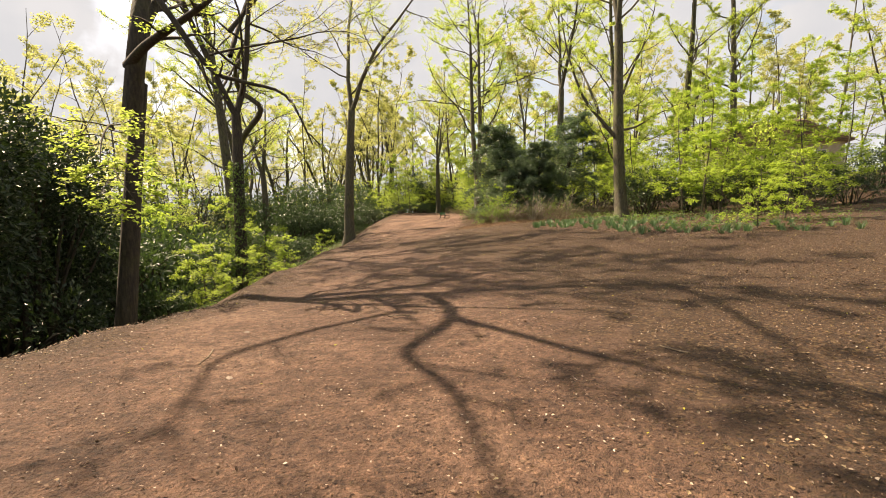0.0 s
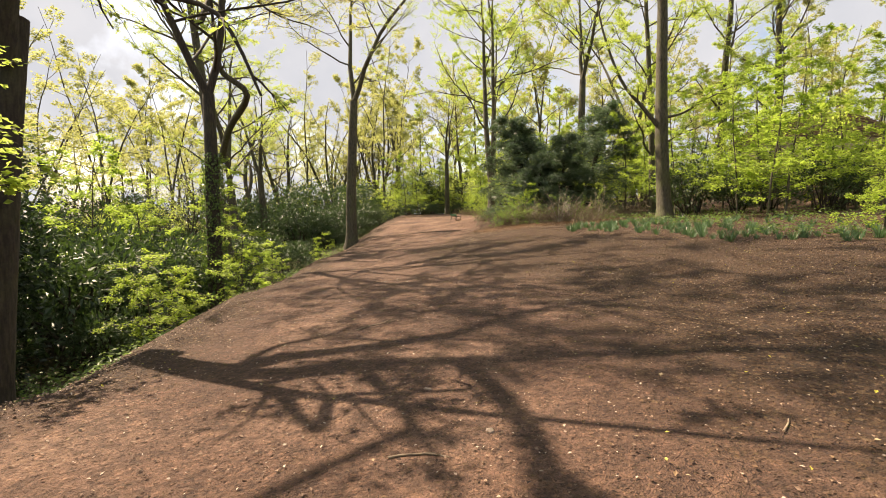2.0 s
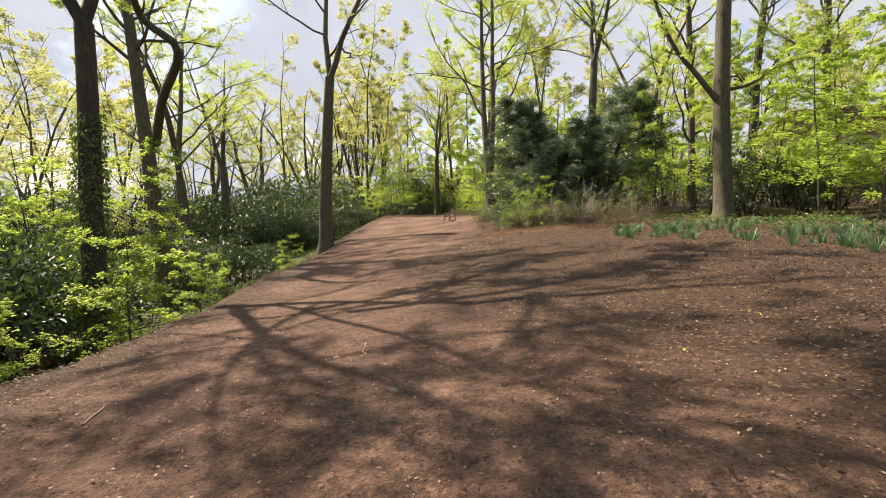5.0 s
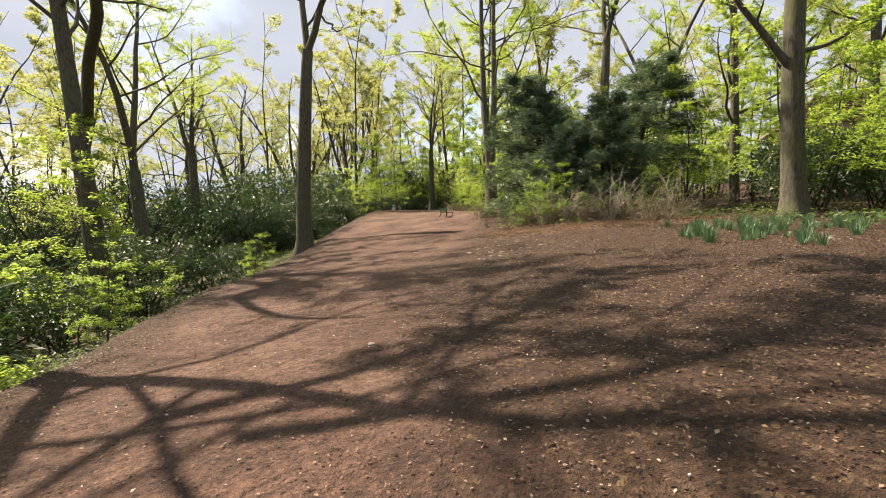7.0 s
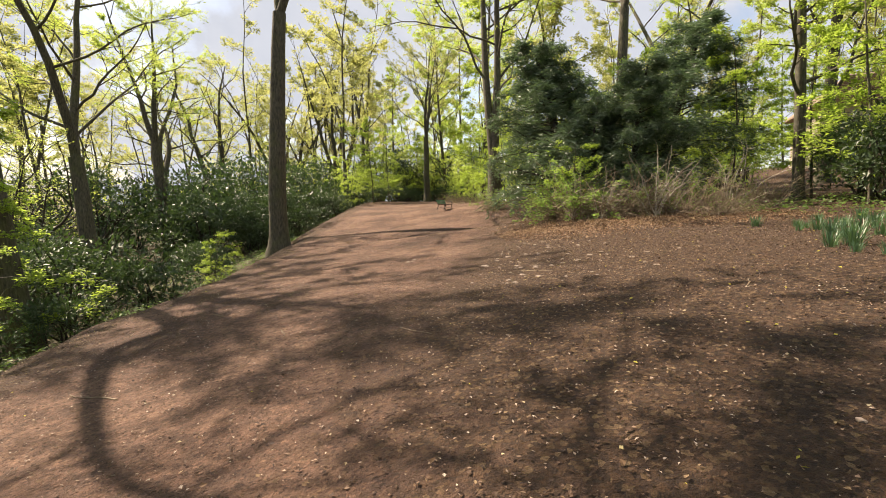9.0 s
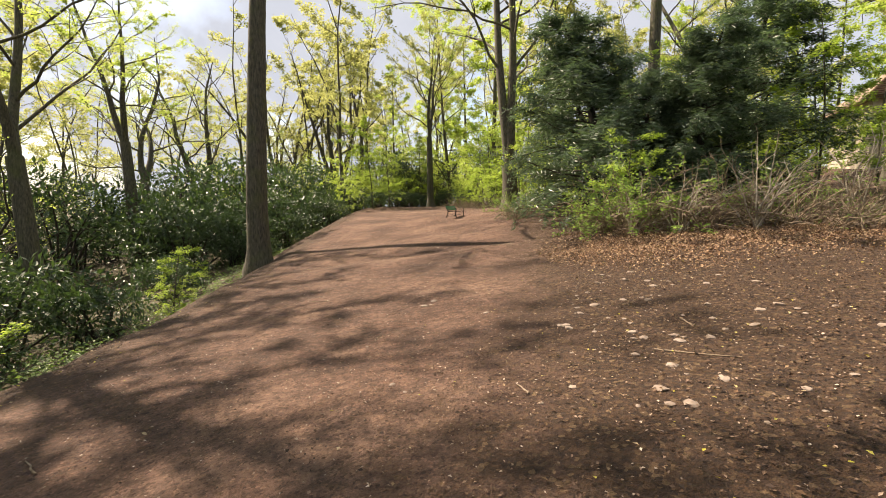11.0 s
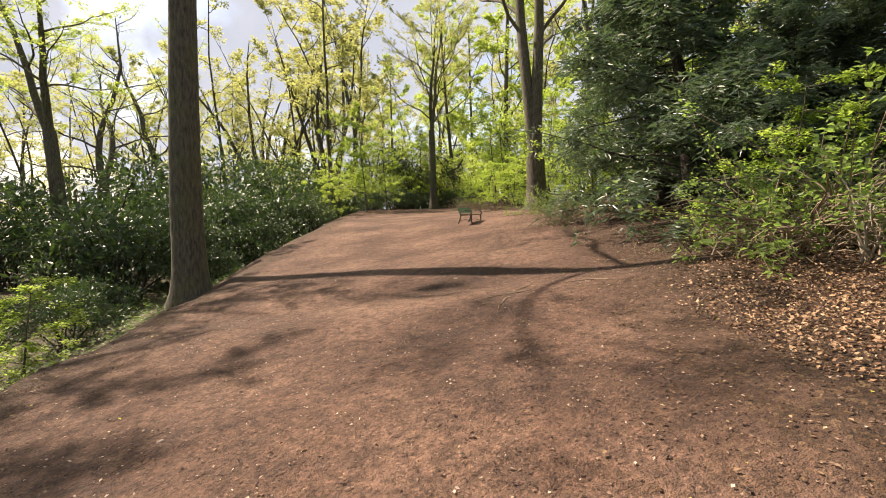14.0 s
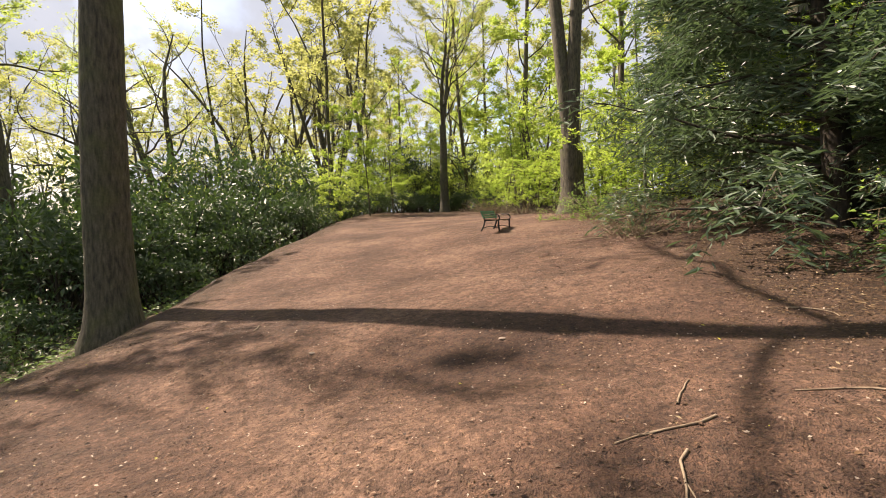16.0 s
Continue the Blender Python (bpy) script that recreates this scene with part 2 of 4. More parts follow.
# ---- mesh helpers ----
class Build:
    """Gathers vertices and quads (a triangle repeats its last corner) for one mesh."""

    def __init__(self):
        self.v, self.q, self.n = [], [], 0

    def add(self, verts, quads):
        self.v.append(np.asarray(verts, float))
        self.q.append(np.asarray(quads, np.int64) + self.n)
        self.n += len(verts)

    def tube(self, pts, radii, sides, ripple=0.0, rng=None):
        pts, radii = np.asarray(pts, float), np.asarray(radii, float)
        tang = np.gradient(pts, axis=0)
        tang /= np.linalg.norm(tang, axis=1)[:, None] + 1e-9
        ref = np.array((0.0, 1.0, 0.0)) if abs(tang[0, 1]) < 0.9 else np.array((1.0, 0.0, 0.0))
        a = np.cross(tang, ref)
        a /= np.linalg.norm(a, axis=1)[:, None] + 1e-9
        b = np.cross(tang, a)
        ang = np.linspace(0, 2 * np.pi, sides, endpoint=False)
        rr = np.repeat(radii[:, None], sides, 1)
        if ripple and rng is not None:
            lobes = sum(rng.uniform(0.4, 1) * np.sin(k * ang + rng.uniform(0, 6)) for k in (2, 3, 5))
            rr = rr * (1 + ripple * lobes[None] + rng.normal(0, ripple * 0.25, rr.shape))
        ring = pts[:, None] + rr[..., None] * (np.cos(ang)[None, :, None] * a[:, None] + np.sin(ang)[None, :, None] * b[:, None])
        m = len(pts)
        i = (np.arange(m - 1)[:, None] * sides + np.arange(sides)[None])
        j = (np.arange(m - 1)[:, None] * sides + (np.arange(sides)[None] + 1) % sides)
        self.add(ring.reshape(-1, 3), np.stack([i, j, j + sides, i + sides], -1).reshape(-1, 4))

    def leaves(self, pos, axis, normal, length, width, fold=0.25):
        """Blades: a pointed four-cornered leaf, folded a little along its middle."""
        pos, axis, normal = (np.asarray(q, float) for q in (pos, axis, normal))
        n = len(pos)
        if not n:
            return
        axis = axis / (np.linalg.norm(axis, axis=1)[:, None] + 1e-9)
        side = np.cross(normal, axis)
        side /= np.linalg.norm(side, axis=1)[:, None] + 1e-9
        up = np.cross(axis, side)
        length = np.broadcast_to(np.asarray(length, float), (n,))[:, None]
        width = np.broadcast_to(np.asarray(width, float), (n,))[:, None]
        mid = pos + axis * length * 0.45
        left = mid + side * width * 0.5 + up * width * fold
        right = mid - side * width * 0.5 + up * width * fold
        tip = pos + axis * length
        verts = np.stack([pos, right, tip, left], 1).reshape(-1, 3)
        self.add(verts, np.arange(4 * n).reshape(-1, 4))

    def box(self, c, s, bevel=0.0):
        c, s = np.asarray(c, float), np.asarray(s, float) / 2
        v = np.array([[x, y, z] for x in (-1, 1) for y in (-1, 1) for z in (-1, 1)], float) * s + c
        self.add(v, [[0, 1, 3, 2], [4, 6, 7, 5], [0, 4, 5, 1], [2, 3, 7, 6], [0, 2, 6, 4], [1, 5, 7, 3]])

    def mesh(self, name, mat, smooth=True):
        v, q = np.concatenate(self.v), np.concatenate(self.q)
        me = bpy.data.meshes.new(name)
        me.vertices.add(len(v))
        me.vertices.foreach_set("co", v.astype(np.float32).ravel())
        me.loops.add(q.size)
        me.loops.foreach_set("vertex_index", q.astype(np.int32).ravel())
        me.polygons.add(len(q))
        me.polygons.foreach_set("loop_start", np.arange(0, q.size, 4, dtype=np.int32))
        me.polygons.foreach_set("loop_total", np.full(len(q), 4, np.int32))
        me.polygons.foreach_set("use_smooth", np.full(len(q), smooth))
        me.materials.append(mat)
        me.update(calc_edges=True)
        return me


def part(name, build, mat, parent, label="", smooth=True):
    ob = new(name, build.mesh(name, mat, smooth))
    ob.parent = parent
    if label:
        ob["label"] = label
    return ob


def thing(name, place, label, category, group="", kind=""):
    ob = new(name)
    ob.matrix_basis = pose(*place)
    return tagged(ob, label, category, group, kind)


def unit(v):
    v = np.asarray(v, float)
    return v / (np.linalg.norm(v) + 1e-9)


# ---- the lie of the land ----
def left_edge(y):
    y = np.asarray(y, float)
    e = np.interp(y, [-20, 0, 6, 8, 12, 16, 19, 23, 26, 35, 37, 40, 44, 48, 60, 75, 120], [-5.5, -4.9, -4.0, -3.8, -4.3, -4.7, -5.0, -5.7, -5.9, -6.0, -6.2, -6.5, -6.5, -6.2, -6.4, -6.0, -4])
    return e + 0.10 * np.sin(y * 1.7) + 0.08 * np.sin(y * 3.9 + 1) + 0.16 * np.sin(y * 0.63 + 2)


def soft_noise(x, y, scale, seed=0.0):
    x, y = x / scale + seed, y / scale + seed * 1.7
    return (np.sin(x * 1.7 + np.sin(y * 1.3)) + np.sin(y * 2.1 + 1.3 * np.sin(x * 0.9 + 1)) + np.sin((x + y) * 1.1 + 2)) / 3


def land(x, y):
    x, y = np.asarray(x, float), np.asarray(y, float)
    z = np.interp(y, [-60, 0, 8, 20, 26, 32, 36, 40, 46, 60, 80, 200], [-0.2, 0, 0.02, 0.14, 0.20, 0.28, 0.40, 0.60, 0.98, 1.42, 1.5, 1.6])
    z = z + np.interp(y, [2, 10, 20, 40, 52, 66], [0.0, 0.06, 0.13, 0.13, 0.06, 0.0]) * np.clip(x, -9, 4)
    d = np.maximum(0, left_edge(y) - x)
    z = z - 3.9 * (1 - np.exp(-0.56 * d * d / (d + 0.35) / 3.9))
    r = np.maximum(0, x - 3.0)
    z = z + 3.5 * (1 - np.exp(-0.07 * r * r / (r + 2.0) / 3.5))
    z = z + 3.5 * (1 - np.exp(-np.maximum(0, x - 22) * 0.2 / 3.5))
    near = np.clip(1 - np.abs(x) / 60, 0, 1)
    z = z + near * (0.035 * soft_noise(x, y, 1.9) + 0.012 * soft_noise(x, y, 0.45, 3.0) + 0.05 * soft_noise(x, y, 5.0, 7.0))
    across = np.exp(-(np.maximum(0, np.abs(x - 0.5) - 5) / 1.5) ** 2)
    z = z + across * (0.07 * np.exp(-((y - 33.0) / 0.9) ** 2) - 0.10 * np.exp(-((y - 34.9) / 0.8) ** 2) + 0.06 * np.exp(-((y - 37.0) / 1.2) ** 2))
    return z + np.where(d > 1, 0.12 * soft_noise(x, y, 3.1, 5.0), 0)


def spaced(inner, step, outer):
    near = np.arange(-inner, inner + 1e-6, step)
    far = inner + np.cumsum(step * 1.25 ** np.arange(1, 40))
    far = far[far < outer]
    return np.concatenate([-far[::-1], near, far])


def build_ground():
    gx, gy = spaced(9, 0.16, 900), spaced(21, 0.16, 900) + 20
    xx, yy = np.meshgrid(gx, gy)
    b = Build()
    nx, ny = len(gx), len(gy)
    i = (np.arange(ny - 1)[:, None] * nx + np.arange(nx - 1)[None])
    b.add(np.stack([xx, yy, land(xx, yy)], -1).reshape(-1, 3), np.stack([i, i + 1, i + nx + 1, i + nx], -1).reshape(-1, 4))
    ob = tagged(new("ground", b.mesh("ground", M_GROUND)), "bare reddish-brown earth path with trodden leaf litter beside it", "ground", kind="structure")
    x, y = xx.ravel(), yy.ravel()
    right = np.interp(y, [0, 6, 12, 18, 23, 27, 31, 35, 40, 50], [2.6, 2.4, 1.8, -0.4, -0.6, 0.6, 1.4, 2.2, 3.2, 4.5])
    litter = np.clip(0.5 + 0.28 * (x - right), 0, 1) + np.clip(0.75 - 0.45 * np.abs(x - left_edge(y) + 0.6), 0, 0.6)
    bank = np.clip((left_edge(y) - 1.2 - x) / 2.6, 0, 1)
    for name, values in (("litter", litter), ("bank", bank)):
        ob.data.attributes.new(name, "FLOAT", "POINT").data.foreach_set("value", values.astype(np.float32))
    return ob


ground = build_ground()


# ---- trees ----
def grow(rng, start, way, length, steps, wander, lift):
    pts, way = [np.asarray(start, float)], unit(way)
    for _ in range(steps):
        way = unit(way + rng.normal(0, wander, 3) + np.array((0, 0, lift)))
        pts.append(pts[-1] + way * length / steps)
    return np.array(pts)


def along(pts, f):
    f = np.clip(f, 0, 1) * (len(pts) - 1)
    i = min(int(f), len(pts) - 2)
    return pts[i] + (pts[i + 1] - pts[i]) * (f - i), unit(pts[i + 1] - pts[i])


def spray(leaf, rng, pts, count, size, flat=0.75, start=0.1, slim=0.62):
    """Leaves along a twig, mostly lying level, to both sides."""
    if count < 1:
        return
    f = rng.uniform(start, 1, count) * (len(pts) - 1)
    i = np.minimum(f.astype(int), len(pts) - 2)
    d = pts[i + 1] - pts[i]
    p = pts[i] + d * (f - i)[:, None]
    side = np.cross(d, (0, 0, 1.0)) * rng.choice((-1, 1), count)[:, None]
    side /= np.linalg.norm(side, axis=1)[:, None] + 1e-9
    d = d / (np.linalg.norm(d, axis=1)[:, None] + 1e-9)
    axis = side + d * rng.uniform(0.1, 1.0, count)[:, None] + rng.normal(0, 0.3, (count, 3))
    normal = rng.normal(0, 1 - flat, (count, 3)) + (0, 0, 1)
    s = size * rng.uniform(0.65, 1.25, count)
    leaf.leaves(p + rng.normal(0, size * 0.5, (count, 3)), axis, normal, s, s * slim)


def limb_with_leaves(rng, wood, leaf, start, way, length, radius, branches, twigs, per_twig, size, lift=0.05, droop=0.0, wander=0.16, bare=0.25, sides=7, flat=0.45, given=None, fine=True, knots=True):
    """One limb, its branches and twigs into wood, its leaves into leaf."""
    main = grow(rng, start, way, length, 9, wander, lift) if given is None else np.asarray(given, float)
    n = len(main)
    wood.tube(main, radius * np.linspace(1, 0.16, n) ** 0.9, sides, 0.05, rng)
    for k in range(branches):
        f = bare + (1 - bare) * (k + rng.uniform(0, 1)) / branches
        p, d = along(main, f)
        out = unit(np.cross(d, (0, 0, 1.0)) + 1e-6) * (1 if k % 2 else -1)
        bl = length * rng.uniform(0.25, 0.45) * (1.15 - 0.6 * f)
        br = grow(rng, p, d * 0.7 + out * rng.uniform(0.6, 1.1) + np.array((0, 0, rng.uniform(-0.15, 0.3))), bl, 5, wander * 0.9, lift * 0.5 - droop)
        if knots:
            wood.tube(br, radius * (1 - 0.75 * f) * 0.5 * np.linspace(1, 0.2, 6) + 0.004, 3 if sides < 5 else 4)
        for t in range(twigs):
            g = rng.uniform(0.15, 1)
            q, e = along(br, g)
            o = unit(np.cross(e, (0, 0, 1.0)) + 1e-6) * (1 if t % 2 else -1)
            tl = bl * rng.uniform(0.3, 0.6)
            tw = grow(rng, q, e * 0.8 + o * rng.uniform(0.4, 1.0) + np.array((0, 0, rng.uniform(-0.2, 0.15))), tl, 3, wander * 0.8, -droop)
            if fine:
                wood.tube(tw, np.linspace(0.007, 0.003, 4), 3)
            spray(leaf, rng, tw, int(rng.poisson(per_twig * 1.35)), size, flat)


def tree(name, label, base, height, radius, seed, lean=(0, 0), fork=None, stems=2, spread=4.5, crown_from=0.3, limbs=12, branches=7, twigs=7,
         per_twig=14, size=0.098, leaf_mat=None, bark=None, elev=(0.25, 0.9), own_limbs=(), group="woodland trees", wander=0.035, opening=0.32, lift=0.05, sunk=0.25, ivy=0, flare=0.55, far=False, turn=None, twiggy=False):
    """A broadleaf tree: one trunk (parted into stems at fork metres), limbs with branches and twigs, and a crown of separate leaves."""
    rng = np.random.default_rng(seed)
    leaf_mat, bark = leaf_mat or M_BEECH, bark or M_BARK
    x, y = base[:2]
    z = float(land(x, y)) if len(base) < 3 else base[2]
    root = thing(name, (x, y, z), label, "tree", group)
    wood = Build()
    top = fork if fork else height
    steps = max(6, int(top / 0.8))
    way = unit((lean[0], lean[1], height))
    trunk = grow(rng, (0, 0, -sunk), way, top + sunk, steps, wander, 0.0)
    trunk[:, :2] += (way[:2] / way[2] * (trunk[:, 2:3]) - trunk[:, :2]) * 0.6
    hgt = np.maximum(trunk[:, 2], 0)
    rad = radius * (1 - 0.75 * (hgt / height)) * (1 + flare * np.exp(-hgt / (radius * 1.3)))
    extra = np.interp(np.linspace(0, 1, steps * (1 if far else 3) + 1), np.linspace(0, 1, steps + 1), np.arange(steps + 1))
    i0 = np.minimum(extra.astype(int), steps - 1)
    fr = (extra - i0)[:, None]
    dense = trunk[i0] * (1 - fr) + trunk[i0 + 1] * fr
    dhgt = np.maximum(dense[:, 2], 0)
    wood.tube(dense, radius * (1 - 0.75 * np.minimum(dhgt / height, 1)) * (1 + flare * np.exp(-dhgt / (radius * 1.1))), 8 if far else 16, 0.035, rng)
    axes = []
    if fork:
        turn = rng.uniform(0, 6.28) if turn is None else turn
        for k in range(stems):
            a = turn + k * 2 * math.pi / stems
            d = unit(unit(trunk[-1] - trunk[-2]) + opening * np.array((math.cos(a), math.sin(a), 0)))
            st = grow(rng, trunk[-1] - d * radius * 0.8, d, (height - top) * rng.uniform(0.8, 1.05), 10, wander * 2.4, 0.03)
            wood.tube(st, rad[-1] * 0.72 * np.linspace(1, 0.12, 11), 6 if far else 10, 0.04, rng)
            axes.append((st, rad[-1] * 0.72))
    else:
        axes.append((trunk, radius))
    if not far:
        part("trunk", wood, bark, root)
    leaf, whole = Build(), wood
    for k in range(limbs):
        axis, r0 = axes[k % len(axes)]
        lo = crown_from if not fork else max(0.05, (crown_from * height - top) / max(height - top, 0.1))
        f = lo + (0.98 - lo) * ((k + rng.uniform(0, 0.9)) / limbs)
        p, d = along(axis, f)
        a = k * 2.4 + rng.uniform(-0.4, 0.4) + seed
        e = rng.uniform(*elev)
        wood = whole if far else Build()
        limb_with_leaves(rng, wood, leaf, p, (math.cos(a) * math.cos(e), math.sin(a) * math.cos(e), math.sin(e)), spread * rng.uniform(0.7, 1.15) * (1.1 - 0.55 * f),
                         r0 * (1 - 0.8 * f) * 0.33 + 0.012, branches, twigs, per_twig, size, lift, fine=not far and (y < 43 or twiggy), knots=not far, sides=5 if far else 7, flat=0.3 if far else 0.45)
        if not far:
            part("limb", wood, bark, root)
    for pts, r, nb, nt, pt in own_limbs:
        wood = Build()
        limb_with_leaves(rng, wood, leaf, None, None, 3.0, r, nb, nt, pt, size, 0.0, 0.03, given=smooth_line(np.array(pts, float) - (x, y, z)))
        part("limb", wood, bark, root)
    if far:
        part("trunk", whole, bark, root)
    if leaf.n:
        part("crown", leaf, leaf_mat, root, smooth=False)
    if ivy:
        iv = Build()
        f = rng.uniform(0.02, 0.75, ivy) * (len(dense) - 1)
        i = np.minimum(f.astype(int), len(dense) - 2)
        p = dense[i] + (dense[i + 1] - dense[i]) * (f - i)[:, None]
        a = rng.uniform(0, 6.283, ivy)
        out = np.stack([np.cos(a), np.sin(a), np.zeros(ivy)], 1)
        r = radius * (1.1 - 0.5 * f / len(dense)) * rng.uniform(0.9, 1.7, ivy)
        iv.leaves(p + out * r[:, None], rng.normal(0, 0.6, (ivy, 3)) + (0, 0, -0.7), out + rng.normal(0, 0.35, (ivy, 3)), rng.uniform(0.06, 0.12, ivy), rng.uniform(0.05, 0.1, ivy))
        part("ivy", iv, M_IVY, root, "ivy climbing the trunk", smooth=False)
    return root


def smooth_line(pts, per=4):
    out = []
    for i in range(len(pts) - 1):
        p0, p1, p2, p3 = pts[max(i - 1, 0)], pts[i], pts[i + 1], pts[min(i + 2, len(pts) - 1)]
        for t in np.linspace(0, 1, per, endpoint=False):
            out.append(0.5 * (2 * p1 + (p2 - p0) * t + (2 * p0 - 5 * p1 + 4 * p2 - p3) * t * t + (3 * p1 - p0 - 3 * p2 + p3) * t ** 3))
    return np.array(out + [pts[-1]])


def sunward(x, y, up):
    """The place up metres above the ground on the sun's line through a spot of the path; boughs added there shadow that
    spot.
    """
    run = up / math.tan(SUN_ELEVATION)
    return (x + run * math.cos(SUN_AZIMUTH), y + run * math.sin(SUN_AZIMUTH), up)


BEECH = "mature beech with smooth grey-brown bark and fresh spring leaves"
# the dark tree at the top of the bank, with boughs over the path
tree("oak_tree", "dark-barked leaning tree with fresh leaves on the bank", (-7.3, 10.7), 14, 0.23, 11, lean=(1.0, 0.6), fork=6.2, wander=0.03, stems=0, limbs=0, bark=M_DARKBARK,
     own_limbs=[([(-6.95, 10.8, 4.6), (-6.3, 10.4, 4.9), (-5.4, 10.0, 5.2), (-4.5, 9.8, 5.7), (-3.2, 9.6, 6.9)], 0.12, 6, 5, 9),
                ([(-6.8, 10.8, 6.4), (-5.6, 9.6, 5.6), (-4.56, 9.5, 4.2), (-3.9, 9.4, 3.9), (-3.0, 9.3, 3.6), (-2.45, 9.1, 2.65)], 0.07, 5, 4, 3),
                ([(-7.2, 10.6, 3.2), (-6.6, 9.6, 3.1), (-6.2, 8.8, 2.7), (-5.9, 8.3, 2.2)], 0.03, 8, 6, 9),
                ([(-7.2, 10.7, 2.3), (-6.8, 9.9, 2.4), (-6.3, 9.4, 2.0), (-5.9, 9.2, 1.6)], 0.025, 8, 6, 9),
                # boughs added up the sun's line, mostly out of view, to shadow the path
                ([(-6.97, 10.9, 3.7), sunward(-2.75, 8.4, 5.2), sunward(-2.2, 8.75, 6.2), sunward(-1.2, 9.05, 7.2), sunward(-0.2, 9.4, 8.2), sunward(0.5, 9.95, 9.3), sunward(2.7, 10.6, 11)], 0.19, 7, 5, 3),
                ([(-6.97, 10.9, 3.6), sunward(-2.75, 8.3, 5.2), sunward(-2.0, 8.2, 6.3), sunward(-1.3, 8.35, 7.0), sunward(0.3, 8.3, 8.6), sunward(1.3, 8.2, 10), sunward(3.0, 8.0, 12), sunward(4.6, 7.4, 13.5)], 0.20, 10, 8, 10),
                ([sunward(-1.3, 8.3, 7.0), sunward(-0.8, 7.25, 7.6), sunward(-0.65, 6.9, 8.2), sunward(-0.3, 5.9, 9.0)], 0.085, 4, 4, 3),
                ([sunward(-0.3, 8.3, 8.0), sunward(0.0, 7.3, 8.6), sunward(0.1, 6.2, 9.3), sunward(-0.4, 4.8, 9.8), sunward(0.05, 3.7, 10.4), sunward(0.25, 2.5, 11), sunward(0.5, 1.2, 11.6)], 0.11, 7, 5, 3),
                ([sunward(0.1, 6.3, 9.2), sunward(1.2, 4.75, 10.2), sunward(1.8, 4.1, 10.8), sunward(2.7, 3.3, 11.5), sunward(3.6, 2.4, 12.2)], 0.09, 10, 8, 9),
                ([sunward(3.0, 8.0, 11.9), sunward(3.9, 7.5, 12.5), sunward(3.4, 4.5, 13), sunward(2.8, 3.3, 13.4), sunward(2.5, 2.0, 13.8)], 0.075, 9, 7, 9),
                ([sunward(-0.65, 6.9, 8.2), sunward(-1.6, 5.9, 8.8), sunward(-2.25, 4.75, 9.2), sunward(-2.0, 3.7, 9.6), sunward(-1.75, 2.95, 10), sunward(-1.2, 2.25, 10.4)], 0.055, 5, 4, 3),
                ([sunward(-2.6, 8.5, 5.8), sunward(-2.45, 9.3, 6.4), sunward(-1.95, 9.8, 6.8), sunward(-1.75, 10.2, 7.2), sunward(-2.2, 10.5, 7.5), sunward(-2.9, 10.7, 7.8)], 0.055, 5, 4, 3)])
# own_limbs here are two added boughs, heavily leafed to shade the path
tree("ivy_tree", "ivy-covered tree on the bank with pale spring leaves", (-8.7, 20.6), 21, 0.28, 12, lean=(-0.5, 0), fork=8.0, spread=9, crown_from=0.42, limbs=24, per_twig=24, leaf_mat=M_PALE, bark=M_DARKBARK, ivy=2500,
     own_limbs=[([(-9.0, 20.7, 8.0), (-9.2, 23.0, 11.0), (-9.5, 25.5, 13.5), (-9.3, 27.5, 15.0)], 0.11, 14, 9, 16), ([(-9.0, 20.7, 9.0), (-7.6, 22.4, 12.0), (-6.8, 24.6, 14.0), (-6.4, 26.5, 15.5)], 0.10, 14, 9, 16)])
# the own limb is an added arch, bent so its shadow curves across the path
tree("beech_tree", BEECH, (-13.6, 32.6), 23, 0.42, 133, lean=(-2.4, 0), spread=8, crown_from=0.48, elev=(0.4, 1.0), limbs=20, per_twig=19,
     own_limbs=[([(-14.1, 32.6, 4.6), (-12.6, 30.6, 6.2), sunward(-4.9, 24.4, 7.3), sunward(-5.1, 23.4, 8.2), sunward(-4.5, 22.2, 8.8), sunward(-3.7, 21.0, 9.2), sunward(-2.8, 20.0, 9.6), sunward(-1.8, 19.5, 10.2)], 0.21, 3, 4, 4)])
tree("beech_tree", BEECH, (-16.6, 40.6), 22, 0.38, 14, lean=(-1.6, 0), fork=7, spread=7, limbs=20, per_twig=18)
tree("beech_tree", BEECH, (-18.0, 50.0), 19, 0.38, 15, lean=(-1.5, 0), fork=8, spread=5, limbs=15, per_twig=18)
tree("ash_tree", "tall grey twin-stemmed tree, almost leafless, in the hollow", (-26.5, 65.0), 21, 0.50, 16, wander=0.07, fork=6.5, stems=2, spread=6, limbs=18, per_twig=5, opening=0.2)
tree("ash_tree", "tall grey twin-stemmed tree, almost leafless, in the hollow", (-24.0, 72.0), 22, 0.55, 17, wander=0.07, fork=4.0, stems=2, spread=7, limbs=18, per_twig=5, opening=0.22)
tree("beech_tree", "tall straight beech at the edge of the path", (-7.85, 40.2), 25, 0.42, 18, lean=(0.1, 0), fork=11.0, stems=2, turn=2.58, spread=7, limbs=18, per_twig=12, opening=0.26, crown_from=0.5)
for sx, sy, sh, sr, ss in ((-11.5, 77, 21, 0.42, 161), (-19.0, 82, 22, 0.45, 162)):
    tree("ash_tree", "tall pale ash with a fan of almost bare upright stems", (sx, sy), sh, sr, ss, fork=3.5, stems=6, wander=0.03, spread=4.5, limbs=30, branches=6, twigs=5, per_twig=5, opening=0.34, size=0.16, leaf_mat=M_PALE, elev=(0.7, 1.2), twiggy=True)
